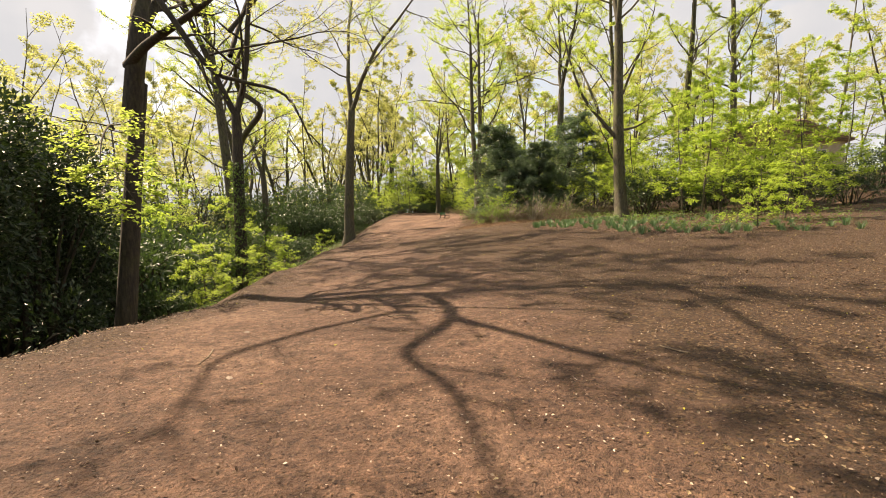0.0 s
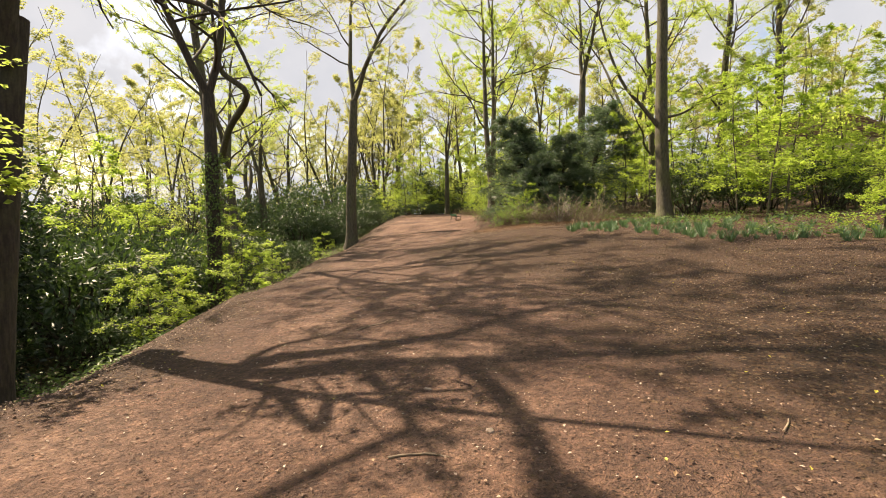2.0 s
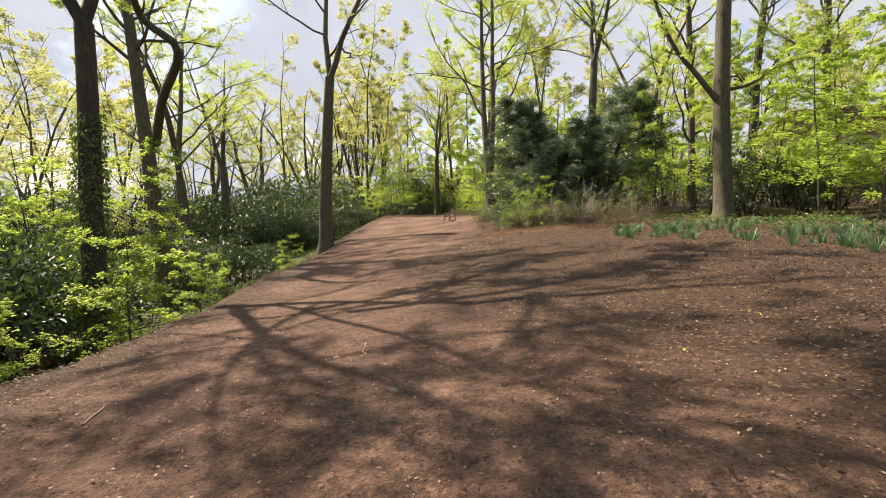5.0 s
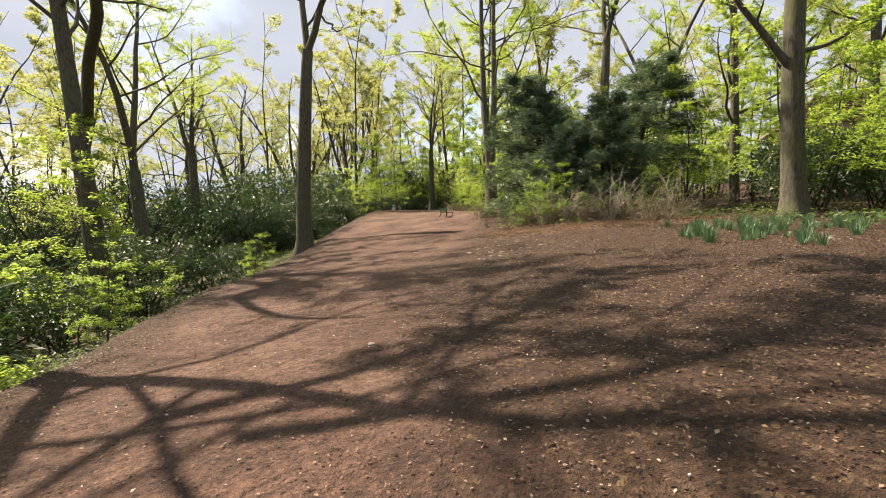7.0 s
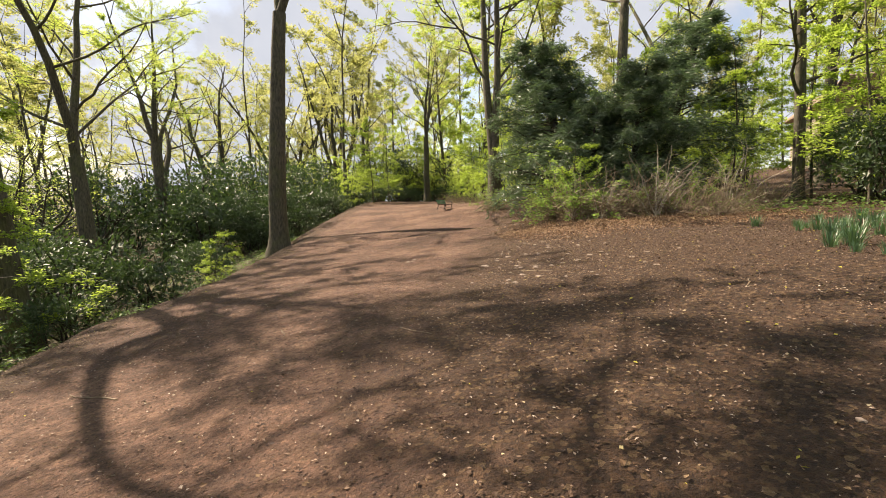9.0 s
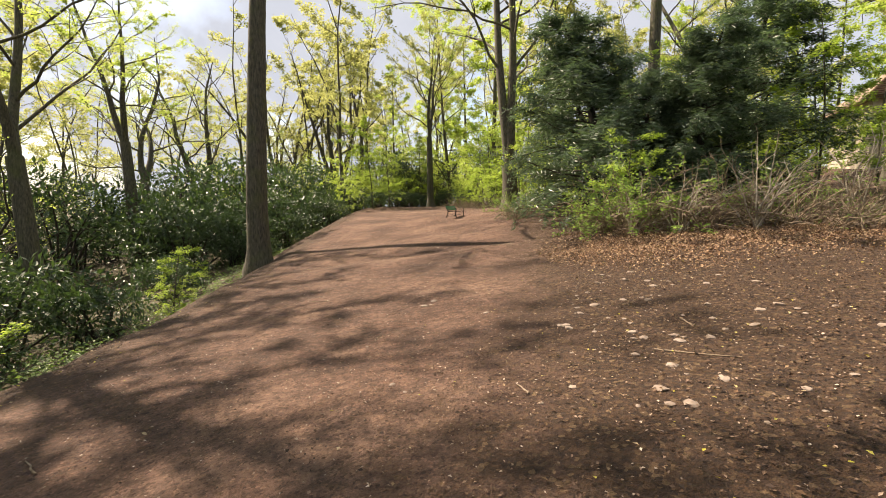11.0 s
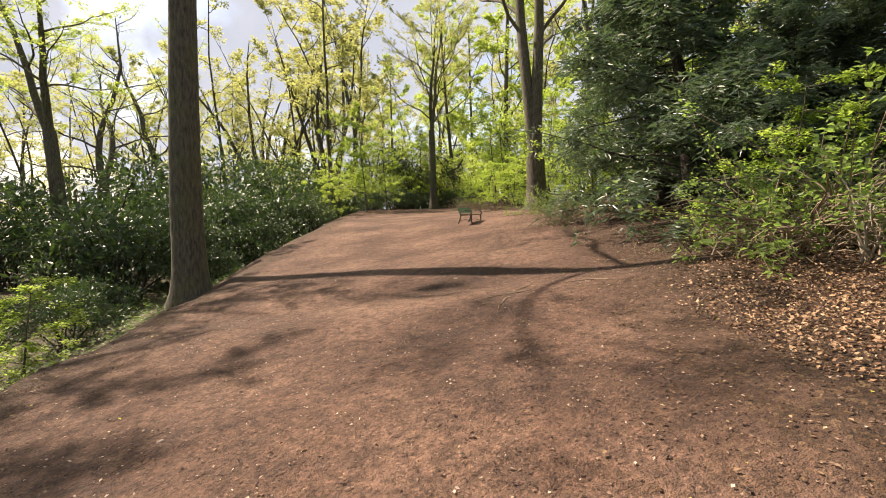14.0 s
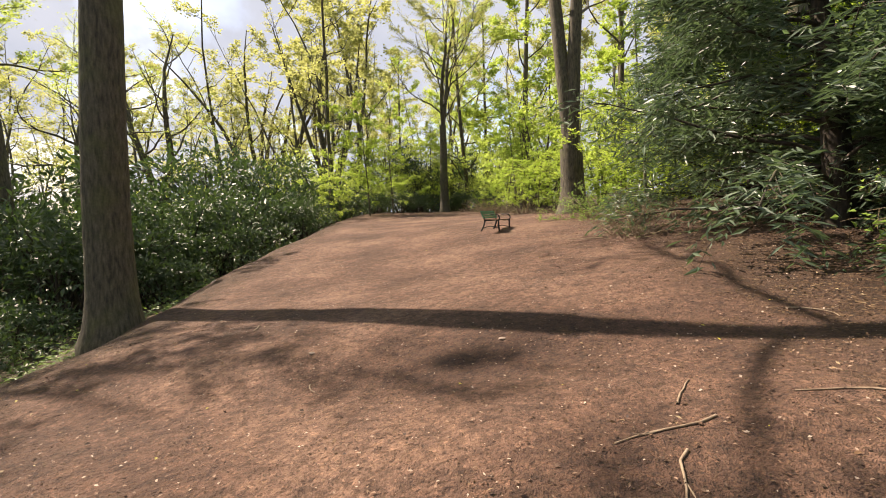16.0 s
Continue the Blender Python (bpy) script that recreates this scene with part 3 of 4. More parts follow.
SCRUB = [tree("hawthorn", "twisted bare-stemmed hawthorn with few leaves in the hollow", (sx, sy), 9, 0.13, ss, fork=1.3, stems=4, wander=0.10, spread=3.4, crown_from=0.25, limbs=22, branches=6, twigs=4, per_twig=3, opening=0.55, size=0.1, bark=M_DARKBARK, group="hawthorns in the hollow", twiggy=True)
         for sx, sy, ss in ((-22.5, 45.0, 171), (-30.0, 52.0, 172))]
tree("beech_tree", BEECH, (10.6, 28.3), 23, 0.35, 19, lean=(-1.5, 0), fork=11, stems=2, own_limbs=[([(10.25, 28.3, 5.6), (9.3, 28.3, 6.7), (8.2, 28.4, 8.1), (7.3, 28.6, 10.6), (6.9, 28.8, 13)], 0.13, 8, 7, 20), ([(10.3, 28.3, 6.2), (11.2, 28.2, 6.4), (12.2, 28.0, 7.0), (13.4, 27.8, 7.6)], 0.08, 8, 7, 20)], spread=8, crown_from=0.2, limbs=22, per_twig=28)
tree("beech_tree", "great twin-stemmed beech beside the bench", (3.7, 49.0), 25, 0.44, 20, lean=(-1.0, 0), fork=2.4, turn=0.2, wander=0.02, stems=2, spread=9, limbs=28, per_twig=30, opening=0.055)
tree("beech_tree", BEECH, (11.9, 48.5), 26, 0.42, 21, lean=(-0.8, 0), fork=12, spread=8, crown_from=0.25, limbs=24, per_twig=28)
tree("beech_tree", BEECH, (19.4, 56.0), 27, 0.40, 22, lean=(0.5, 0), fork=7, spread=6, limbs=15, per_twig=21)
tree("beech_tree", BEECH, (12.3, 34.0), 22, 0.2, 23, lean=(-0.4, 0), spread=5, crown_from=0.15, limbs=20, per_twig=26)
tree("beech_tree", BEECH, (22.5, 44.9), 25, 0.36, 24, lean=(-0.8, 0), spread=6, crown_from=0.2, limbs=18, per_twig=24)
tree("beech_tree", BEECH, (24.5, 40.6), 24, 0.32, 25, lean=(-1.5, 0), spread=6, crown_from=0.2, limbs=18, per_twig=24)
tree("beech_tree", "slender dark-stemmed tree at the bend of the path", (-0.6, 70.0), 20, 0.34, 26, lean=(-0.6, 0), fork=7, spread=8, crown_from=0.25, limbs=22, per_twig=21, leaf_mat=M_PALE)


# ---- shrubs ----
def shrub(name, label, place, seed, rx, ry, h, leaves, size, slim, mat, bark, stems=9, group="", category="shrub", lumps=16, droop=0.0, flat=0.3):
    """An evergreen shrub: stems from the ground, and leaves in uneven lumps with gaps between them."""
    rng = np.random.default_rng(seed)
    root = thing(name, place, label, category, group)
    leaf = Build()
    per = leaves // lumps
    for k in range(lumps):
        a, e = k * 2.4 + rng.uniform(-0.3, 0.3), rng.uniform(0.02, 1) ** 0.8
        rad = math.sqrt(max(0.03, 1 - e * e * 0.92)) * rng.uniform(0.45, 0.95)
        c = np.array((rx * rad * math.cos(a), ry * rad * math.sin(a), h * (0.12 + 0.78 * e)))
        if k % max(1, lumps // stems) == 0 or k < 4:
            start = np.array((rng.normal(0, 0.12 * rx), rng.normal(0, 0.12 * ry), -0.15))
            mid = (start + c) / 2 + rng.normal(0, 0.12, 3) + (0, 0, 0.1 * h)
            wood = Build()
            wood.tube(smooth_line(np.array([start, mid, c]), 2), np.linspace(0.05, 0.012, 5) * (0.5 + h / 6), 5, 0.08, rng)
            part("stem", wood, bark, root)
        lr = np.array((rx, ry, h * 0.5)) * rng.uniform(0.24, 0.42)
        d = rng.normal(0, 1, (per, 3))
        d /= np.linalg.norm(d, axis=1)[:, None]
        p = c + d * lr * (rng.uniform(0.25, 1.08, per) ** 0.5)[:, None]
        p[:, 2] = np.maximum(p[:, 2], 0.03 + rng.uniform(0, 0.15, per))
        out = d + rng.normal(0, 0.55, (per, 3)) + (0, 0, -droop)
        s = size * rng.uniform(0.6, 1.3, per)
        leaf.leaves(p, out, rng.normal(0, 0.6, (per, 3)) + (0, 0, 1) + d * flat, s, s * slim)
    part("foliage", leaf, mat, root, smooth=False)
    return root


def yew(name, place, seed, r, h, boughs=60, group="yew trees"):
    """A yew: tiers of spreading, drooping boughs hung with dense dark needles."""
    rng = np.random.default_rng(seed)
    root = thing(name, place, "dense dark green yew with drooping branches beside the path", "conifer", group)
    wood, leaf = Build(), Build()
    trunk = grow(rng, (0, 0, -0.2), (0, 0, 1), h * 0.95, 9, 0.06, 0)
    wood.tube(trunk, np.linspace(0.24, 0.03, 10), 10, 0.08, rng)
    part("trunk", wood, M_DARKBARK, root)
    for k in range(boughs):
        f = 0.05 + 0.93 * (k + rng.uniform(0, 1)) / boughs
        p, _ = along(trunk, f)
        a = k * 2.4 + rng.uniform(-0.4, 0.4)
        ln = r * (1.05 - 0.8 * f ** 1.6) * rng.uniform(0.7, 1.15)
        bough = grow(rng, p, (math.cos(a), math.sin(a), 0.35), ln, 6, 0.13, -0.05)
        wood = Build()
        wood.tube(bough, np.linspace(0.045, 0.008, 7) * (1.1 - 0.6 * f), 5)
        spray(leaf, rng, bough, 46, 0.30, 0.2, 0.2, 0.2)
        for t in range(10):
            q, e = along(bough, rng.uniform(0.25, 1))
            o = unit(np.cross(e, (0, 0, 1.0))) * (1 if t % 2 else -1)
            tw = grow(rng, q, e * 0.8 + o * rng.uniform(0.2, 1.0), ln * rng.uniform(0.18, 0.36), 4, 0.15, -0.24)
            wood.tube(tw, np.linspace(0.009, 0.003, 5), 3)
            spray(leaf, rng, tw, 46, 0.23, 0.25, 0.0, 0.2)
        part("bough", wood, M_DARKBARK, root)
    part("needles", leaf, M_YEW, root, smooth=False)
    return root


def sapling(name, label, place, seed, h, spread, per_twig, size, mat, tiers=9, group="beech saplings"):
    """A young beech: a thin stem with flat, level sprays of leaves."""
    rng = np.random.default_rng(seed)
    root = thing(name, place, label, "sapling", group)
    wood, leaf = Build(), Build()
    stem = grow(rng, (0, 0, -0.1), (rng.normal(0, 0.08), rng.normal(0, 0.08), 1), h, 7, 0.05, 0)
    wood.tube(stem, np.linspace(0.03, 0.006, 8) * (0.5 + h / 5), 6)
    for k in range(tiers * 2):
        p, _ = along(stem, 0.12 + 0.86 * (k + rng.uniform(0, 0.8)) / (tiers * 2))
        a = k * 2.4 + rng.uniform(-0.3, 0.3)
        limb_with_leaves(rng, wood, leaf, p, (math.cos(a), math.sin(a), rng.uniform(0.05, 0.3)), spread * rng.uniform(0.6, 1.1) * (1.1 - 0.5 * k / (tiers * 2)), 0.012, 5, 3, per_twig, size, 0.0, 0.02, bare=0.15, sides=4, flat=0.68, fine=False)
    part("stem", wood, M_BARK, root)
    part("leaves", leaf, mat, root, smooth=False)
    return root


def at(x, y, turn=0.0, scale=1.0, dz=-0.05):
    return pose(x, y, float(land(x, y)) + dz, 0, 0, turn) @ Matrix.Scale(scale, 4)


def on_land(x, y):
    return (x, y, float(land(x, y)))


def scatter(ob, places, rng, lo=0.8, hi=1.25):
    """Copies of a thing at further places of the plan, turned and sized at random."""
    for x, y in places:
        copy_thing(ob, at(x, y, rng.uniform(0, 360), rng.uniform(lo, hi)))


RNG = np.random.default_rng(77)
scatter(SCRUB[0], [(-26, 41), (-34, 58), (-19, 63), (-38, 50)], RNG)
scatter(SCRUB[1], [(-25, 50), (-20.5, 40), (-31, 44), (-16.5, 66), (-28, 62)], RNG)
# yews right of the path
YEWS = [yew("yew_tree", on_land(5.1, 38.7), 31, 3.4, 8.3, 70), yew("yew_tree", on_land(9.3, 38.0), 32, 3.6, 8.6, 64)]
copy_thing(YEWS[0], at(7.2, 36.0, 130, 0.72))
copy_thing(YEWS[1], at(5.5, 35.9, 60, 0.6))
copy_thing(YEWS[1], at(6.4, 42.6, 140, 0.9))

# hollies in the shade at the start of the bank
hollies = shrub("holly_bush", "tall dark glossy holly on the shaded bank", on_land(-9.6, 9.4), 41, 2.3, 2.6, 6.5, 10500, 0.14, 0.5, M_HOLLY, M_DARKBARK, 10, "hollies on the bank", lumps=26)
scatter(hollies, [(-8.6, 5.6), (-12.4, 12.6), (-13.5, 8.0), (-12.4, 15.2), (-15.5, 16.0), (-11.0, 3.0), (-8.4, 1.6), (-8.9, 7.5), (-10.8, 6.6), (-11.2, 13.2)], RNG, 0.9, 1.15)
# rhododendrons down the bank
rhodo = shrub("rhododendron", "large dark green rhododendron with glossy leaves on the bank", on_land(-12.2, 19.0), 42, 2.0, 2.0, 2.9, 2600, 0.19, 0.4, M_RHODO, M_DARKBARK, 9, "rhododendrons on the bank", lumps=20)
rhodo_low = shrub("rhododendron", "low spreading rhododendron with glossy leaves on the bank", on_land(-12.8, 25.0), 43, 1.9, 1.7, 1.7, 2600, 0.15, 0.4, M_RHODO, M_DARKBARK, 9, "rhododendrons on the bank", lumps=18)
scatter(rhodo, [(-15.5, 21.5), (-14.5, 27.5), (-17.5, 31.5), (-13.8, 35.0), (-16.8, 37.5), (-20.5, 36.0), (-19.5, 27.0), (-22, 42), (-11.5, 47.5), (-10.6, 52), (-12.8, 50.5), (-14.5, 54), (-9.4, 57.5),
                (-12.5, 58.5), (-16, 60), (-20, 55), (-25, 58), (-30, 62), (-28, 50), (-24, 34), (-9.2, 62), (-8.5, 68), (-33, 52), (-30, 40), (-10.8, 17.0), (-11.4, 20.6)], RNG, 0.95, 1.4)
scatter(rhodo_low, [(-11.0, 23.0), (-12.0, 32.0), (-11.4, 35.6), (-11.8, 40.8), (-12.6, 43.5), (-10.6, 46.5), (-9.6, 50.0), (-5.6, 65.5), (-4.0, 67.0), (-3.0, 69.0), (-15.0, 46.0), (-13.5, 30.0), (-17.5, 25.0), (-9.0, 15.6), (-8.0, 54.5)], RNG, 0.8, 1.2)
rhodo_far = shrub("rhododendron", "tall dark rhododendron thicket in the hollow", on_land(-23.0, 66.5), 45, 3.2, 3.2, 5.2, 1700, 0.30, 0.42, M_RHODO, M_DARKBARK, 7, "rhododendrons in the hollow", lumps=20)
scatter(rhodo, [(-13.8, 46.6), (-12.4, 51.2), (-15.6, 49.0)], RNG, 1.4, 1.7)
scatter(rhodo_far, [(-17, 52), (-11.2, 57), (-14.5, 59), (-18.5, 57), (-22, 62), (-10.5, 64), (-27, 70), (-34, 66), (2.5, 79), (-40, 60), (-20, 70), (-14, 72), (4.5, 81), (0.5, 84),
                    (16, 64), (14, 57), (-9, 77), (-3.4, 74.5), (-4, 82), (20, 72), (26, 68), (-36, 80), (-28, 88), (-16, 90), (12, 82), (34, 72), (-24, 40), (-29, 46), (-33, 55), (-38, 48), (-27, 33), (-34, 38),
                    (-44, 70), (-46, 52), (-30, 76), (-22, 80), (-40, 88), (-25, 54), (-32, 28), (-24, 25), (-21.5, 48), (-20, 15), (-25, 19), (-29, 22), (-19.5, 9.5), (-36, 34), (-40, 41), (-34, 46), (-45, 62), (-50, 52), (-42, 34), (-30, 36), (-26, 28), (-12, 97), (-8, 96), (-4, 97), (0, 96), (4, 97), (8, 96), (12, 97), (16, 94)], RNG, 0.95, 1.4)
scatter(rhodo_low, [(-2.4, 71.5), (1.0, 72.5), (2.8, 70.0)], RNG, 0.9, 1.1)
hazel = shrub("hazel_bush", "tall hazel bush in pale green spring leaf", on_land(-8.6, 70.0), 46, 2.8, 2.8, 6.5, 2300, 0.2, 0.6, M_BEECH, M_BARK, 9, "hazel bushes", lumps=22)
scatter(hazel, [(-12, 68), (-6.5, 74), (-2.5, 77), (3.4, 72), (6.8, 68), (8.5, 74), (5.2, 63), (9.8, 62), (-15, 78), (-10, 84), (-4, 88), (2, 92), (8, 88), (14, 70), (18, 66), (13, 61), (24, 62), (16.5, 51), (20.5, 49),
                (-18, 84), (-2.5, 84), (0.5, 80), (1.5, 88), (-1, 93), (-4.5, 79), (5, 77), (-24, 78), (-30, 84), (12.5, 45.5), (17, 46), (22, 40), (19, 28)], RNG, 0.75, 1.2)
scatter(rhodo, [(-14.8, 17.0), (-17.5, 20.0), (-16.5, 24.5), (-19.5, 23.0), (-21, 29), (-13, 22.5), (-23, 18)], RNG, 1.35, 1.8)
# dark evergreens behind the trees to the right
scatter(rhodo, [(15.5, 30.5), (18.5, 32.5), (21.5, 30.0), (14.5, 33.5), (25, 34), (17.5, 27.0), (22, 26), (27, 30), (12.8, 30.4), (20, 38), (29, 38)], RNG, 0.75, 1.1)

# young beeches with level sprays of leaves
sap_a = sapling("beech_sapling", "young beech with level sprays of bright green leaves", on_land(-8.2, 17.2), 51, 2.6, 1.3, 13, 0.07, M_SPRAY, 8)
sap_b = sapling("beech_sapling", "young beech with level sprays of bright green leaves", on_land(13.8, 27.6), 52, 7.0, 2.6, 16, 0.11, M_SPRAY, 10)
scatter(sap_a, [(-7.4, 19.8), (-9.6, 22.2), (-8.0, 24.0), (-9.3, 36.4), (-7.5, 57.5), (3.9, 56.0), (2.6, 58.0), (5.4, 54.0), (6.6, 52.0), (7.5, 49), (1.8, 62)], RNG, 0.7, 1.3)
scatter(sap_b, [(16.2, 29.5), (11.5, 36.5), (14.5, 36.0), (17.5, 35.5), (20.0, 31.0), (22.5, 33.0), (19.5, 26.0), (8.5, 46.0), (11.0, 44.0), (15, 44.5), (6.2, 56.5), (9.5, 57), (3.6, 61), (-1.5, 74), (-5.5, 60.5), (-7.6, 61.5),
                (5.5, 70), (25.5, 37), (13.2, 24.5), (17.0, 22.5), (15, 26), (12.6, 31.5), (14.4, 40), (18, 41), (7.2, 43), (5.6, 47), (21, 36), (24, 29), (10.2, 52), (14, 50), (5, 53), (-4.4, 64.5), (-15.5, 27.0), (-18.0, 30.5), (-14.2, 22.4), (-20.5, 34.5), (-17.2, 19.0), (-22.5, 27.5), (-13.0, 31.0)], RNG, 0.8, 1.2)

scatter(sap_a, [(-7.4, 14.8), (6.0, 50.5), (7.6, 52.5), (8.6, 50.5), (5.0, 58.5)], RNG, 0.7, 1.2)
copy_thing(sap_a, at(10.4, 15.8, 30, 0.8))
copy_thing(sap_a, at(13.0, 18.2, 120, 1.1))

# ---- far woods ----
FAR = [tree("woodland_tree", "distant woodland tree in fresh spring leaf", (x, y), h, r, s, lean=(rl, 0), fork=f, spread=sp, crown_from=cf, limbs=17, branches=6, twigs=5, per_twig=pt, size=0.215, far=True, leaf_mat=mt, group="distant woodland trees", flare=0.4)
       for x, y, h, r, s, rl, f, sp, cf, pt, mt in ((-9, 84, 21, 0.22, 61, 0.5, 6, 5, 0.15, 12, M_PALE), (4, 80, 20, 0.2, 62, -0.5, None, 4.8, 0.1, 13, M_BEECH), (-16, 80, 22, 0.2, 63, 0, 5, 4.5, 0.25, 6, M_PALE))]


def far_places():
    rng = np.random.default_rng(5)
    out = []
    for _ in range(900):
        a, d = rng.uniform(-0.88, 0.88), rng.uniform(50, 100)
        x, y = math.sin(a) * d, 12 + math.cos(a) * d
        if y < 46 + 0.1 * abs(x) and abs(x) < 34:
            continue
        if -48 < x < -12 and y < 76:
            continue
        if x > 12 and y < 72 and x < 46:
            continue
        if -7 < x < 5 and y < 72:
            continue
        if all((x - u) ** 2 + (y - v) ** 2 > 7.3 ** 2 for u, v in out):
            out.append((x, y))
    return out


for n, (fx, fy) in enumerate(far_places()):
    copy_thing(FAR[2 if fx < -14 and n % 5 else (0, 1, 0, 2, 1)[n % 5]], at(fx, fy, RNG.uniform(0, 360), RNG.uniform(0.9, 1.35)))
for tx, ty in [(-36, 42), (-43, 52), (-30, 55), (-38, 63), (-31, 46), (-46, 44), (-37, 72)]:
    copy_thing(FAR[0 if ty % 2 else 2], at(tx, ty, tx * 37, 1.0))
# trees round and behind the walker, closing the wood; the last eight are unseen, added to block sky light
for bx, by in [(8, -9), (-9, -6), (1, -16), (16, 2), (18, 12), (-16, 2), (-22, 12), (-26, 24), (-34, 34), (26, 20), (-12, -16), (14, -18), (30, 28), (11, -3), (16, 8), (5, -13), (23, 7), (-5, -11), (28, 13), (-13, -5), (21, -6)]:
    copy_thing(FAR[1 if bx > 0 else 2], at(bx, by, RNG.uniform(0, 360), RNG.uniform(0.9, 1.15)))


# ---- daffodils, brambles and the elder ----
def daffodil_clump(seed, place, blades=46):
    rng = np.random.default_rng(seed)
    root = thing("daffodil_clump", place, "clump of green strap-shaped daffodil leaves", "plant", "daffodil clumps")
    b = Build()
    for _ in range(blades):
        a = rng.uniform(0, 6.283)
        s = np.array((math.cos(a), math.sin(a), 0)) * rng.uniform(0, 0.13)
        ln = rng.uniform(0.25, 0.42)
        pts = grow(rng, s, (math.cos(a) * 0.35, math.sin(a) * 0.35, 1), ln, 4, 0.09, -0.06 * rng.uniform(0, 2.2))
        side = np.array((-math.sin(a), math.cos(a), 0)) * 0.0085
        w = np.array((1, 1, 0.95, 0.75, 0.12))[:, None]
        v = np.concatenate([pts - side * w, pts + side * w])
        b.add(v, [[i, i + 5, i + 6, i + 1] for i in range(4)])
    part("leaves", b, M_DAFF, root)
    return root


def daffodils():
    rng = np.random.default_rng(9)
    kinds = [daffodil_clump(91, on_land(4.4, 22.4)), daffodil_clump(92, on_land(5.0, 23.8)), daffodil_clump(93, on_land(6.6, 15.8))]
    done = 0
    while done < 180:
        y = rng.uniform(14.2, 27.5)
        lo = np.interp(y, [14, 17, 20, 23, 27.5], [8.6, 6.2, 5.4, 4.2, 6.0])
        x = lo + abs(rng.normal(0, 3.4))
        if x > 17 or (x - 10.6) ** 2 + (y - 28.3) ** 2 < 0.8:
            continue
        copy_thing(kinds[done % 3], at(x, y, rng.uniform(0, 360), rng.uniform(0.45, 0.9), -0.01))
        done += 1


daffodils()


def bramble(seed, place, canes, rx, ry, h, leaves, mat, name="bramble_thicket", label="tangled thicket of dry brown bramble canes with a few green leaves"):
    rng = np.random.default_rng(seed)
    root = thing(name, place, label, "bush", "brambles beside the path")
    leaf = Build()
    wood = Build()
    for k in range(canes):
        s = np.array((rng.normal(0, rx * 0.5), rng.normal(0, ry * 0.5), -0.05))
        a = rng.uniform(0, 6.283)
        pts = grow(rng, s, (math.cos(a), math.sin(a), rng.uniform(0.3, 2.0)), h * rng.uniform(0.7, 2.0), 6, 0.17, -0.13)
        pts[:, 2] = np.maximum(pts[:, 2], -0.03 + 0.01 * rng.uniform())
        wood.tube(pts, np.linspace(0.015, 0.004, 7) * rng.uniform(0.6, 1.5), 3)
        for _ in range(3):
            q, e = along(pts, rng.uniform(0.3, 1))
            tw = grow(rng, q, e + rng.normal(0, 0.6, 3), h * 0.3, 3, 0.2, 0.0)
            wood.tube(tw, np.linspace(0.005, 0.002, 4), 3)
            spray(leaf, rng, tw, int(rng.poisson(leaves)), 0.06 + 0.002 * leaves, 0.5)
    part("cane_tangle", wood, M_TWIG, root)
    part("leaves", leaf, mat, root, smooth=False)
    return root


copy_thing(sap_a, at(4.4, 34.6, 40, 1.05))
brambles = bramble(71, on_land(4.9, 32.3), 150, 1.1, 0.7, 0.9, 0.6, M_ELDER)
for bx, by, bs in [(6.9, 32.0, 1.1), (3.5, 33.3, 0.8), (5.9, 33.2, 1.2), (8.6, 32.6, 1.0), (10.2, 33.2, 0.9), (7.6, 30.6, 0.8), (2.6, 53.0, 0.7), (2.0, 56.5, 0.7), (1.7, 60.5, 0.8), (2.4, 40.4, 0.6)]:
    copy_thing(brambles, at(bx, by, bx * 100, bs))
elder = bramble(72, on_land(3.7, 33.5), 80, 0.6, 0.6, 1.7, 18, M_ELDER, "elder_bush", "young elder bush with fresh green leaves and pale stems")
copy_thing(elder, at(7.6, 33.2, 200, 0.8))
copy_thing(elder, at(3.0, 44.6, 50, 0.6))


def bare_shrub(seed, place):
    """Pale arching stems without leaves."""
    rng = np.random.default_rng(seed)
    root = thing("bare_shrub", place, "leafless shrub with pale grey arching stems before the yews", "shrub", "bare shrubs before the yews")
    for k in range(9):
        a = k * 0.7 + rng.uniform(-0.2, 0.2)
        b = Build()
        stem = grow(rng, (rng.normal(0, 0.1), rng.normal(0, 0.1), -0.05), (math.cos(a) * 0.5, math.sin(a) * 0.5, 1), rng.uniform(1.3, 2.3), 9, 0.17, -0.07)
        b.tube(stem, np.linspace(0.022, 0.006, 10), 5)
        for t in range(5):
            p, d = along(stem, rng.uniform(0.35, 0.98))
            b.tube(grow(rng, p, d + rng.normal(0, 0.6, 3), rng.uniform(0.25, 0.7), 4, 0.2, 0.0), np.linspace(0.009, 0.003, 5), 3)
        part("stem", b, M_PALEWOOD, root)
    return root


bare = bare_shrub(75, on_land(5.8, 31.4))
for sx, sy, ss in [(6.6, 31.9, 0.9), (4.4, 31.9, 0.8), (8.3, 31.6, 1.0), (3.6, 32.4, 0.7)]:
    copy_thing(bare, at(sx, sy, sx * 77, ss))


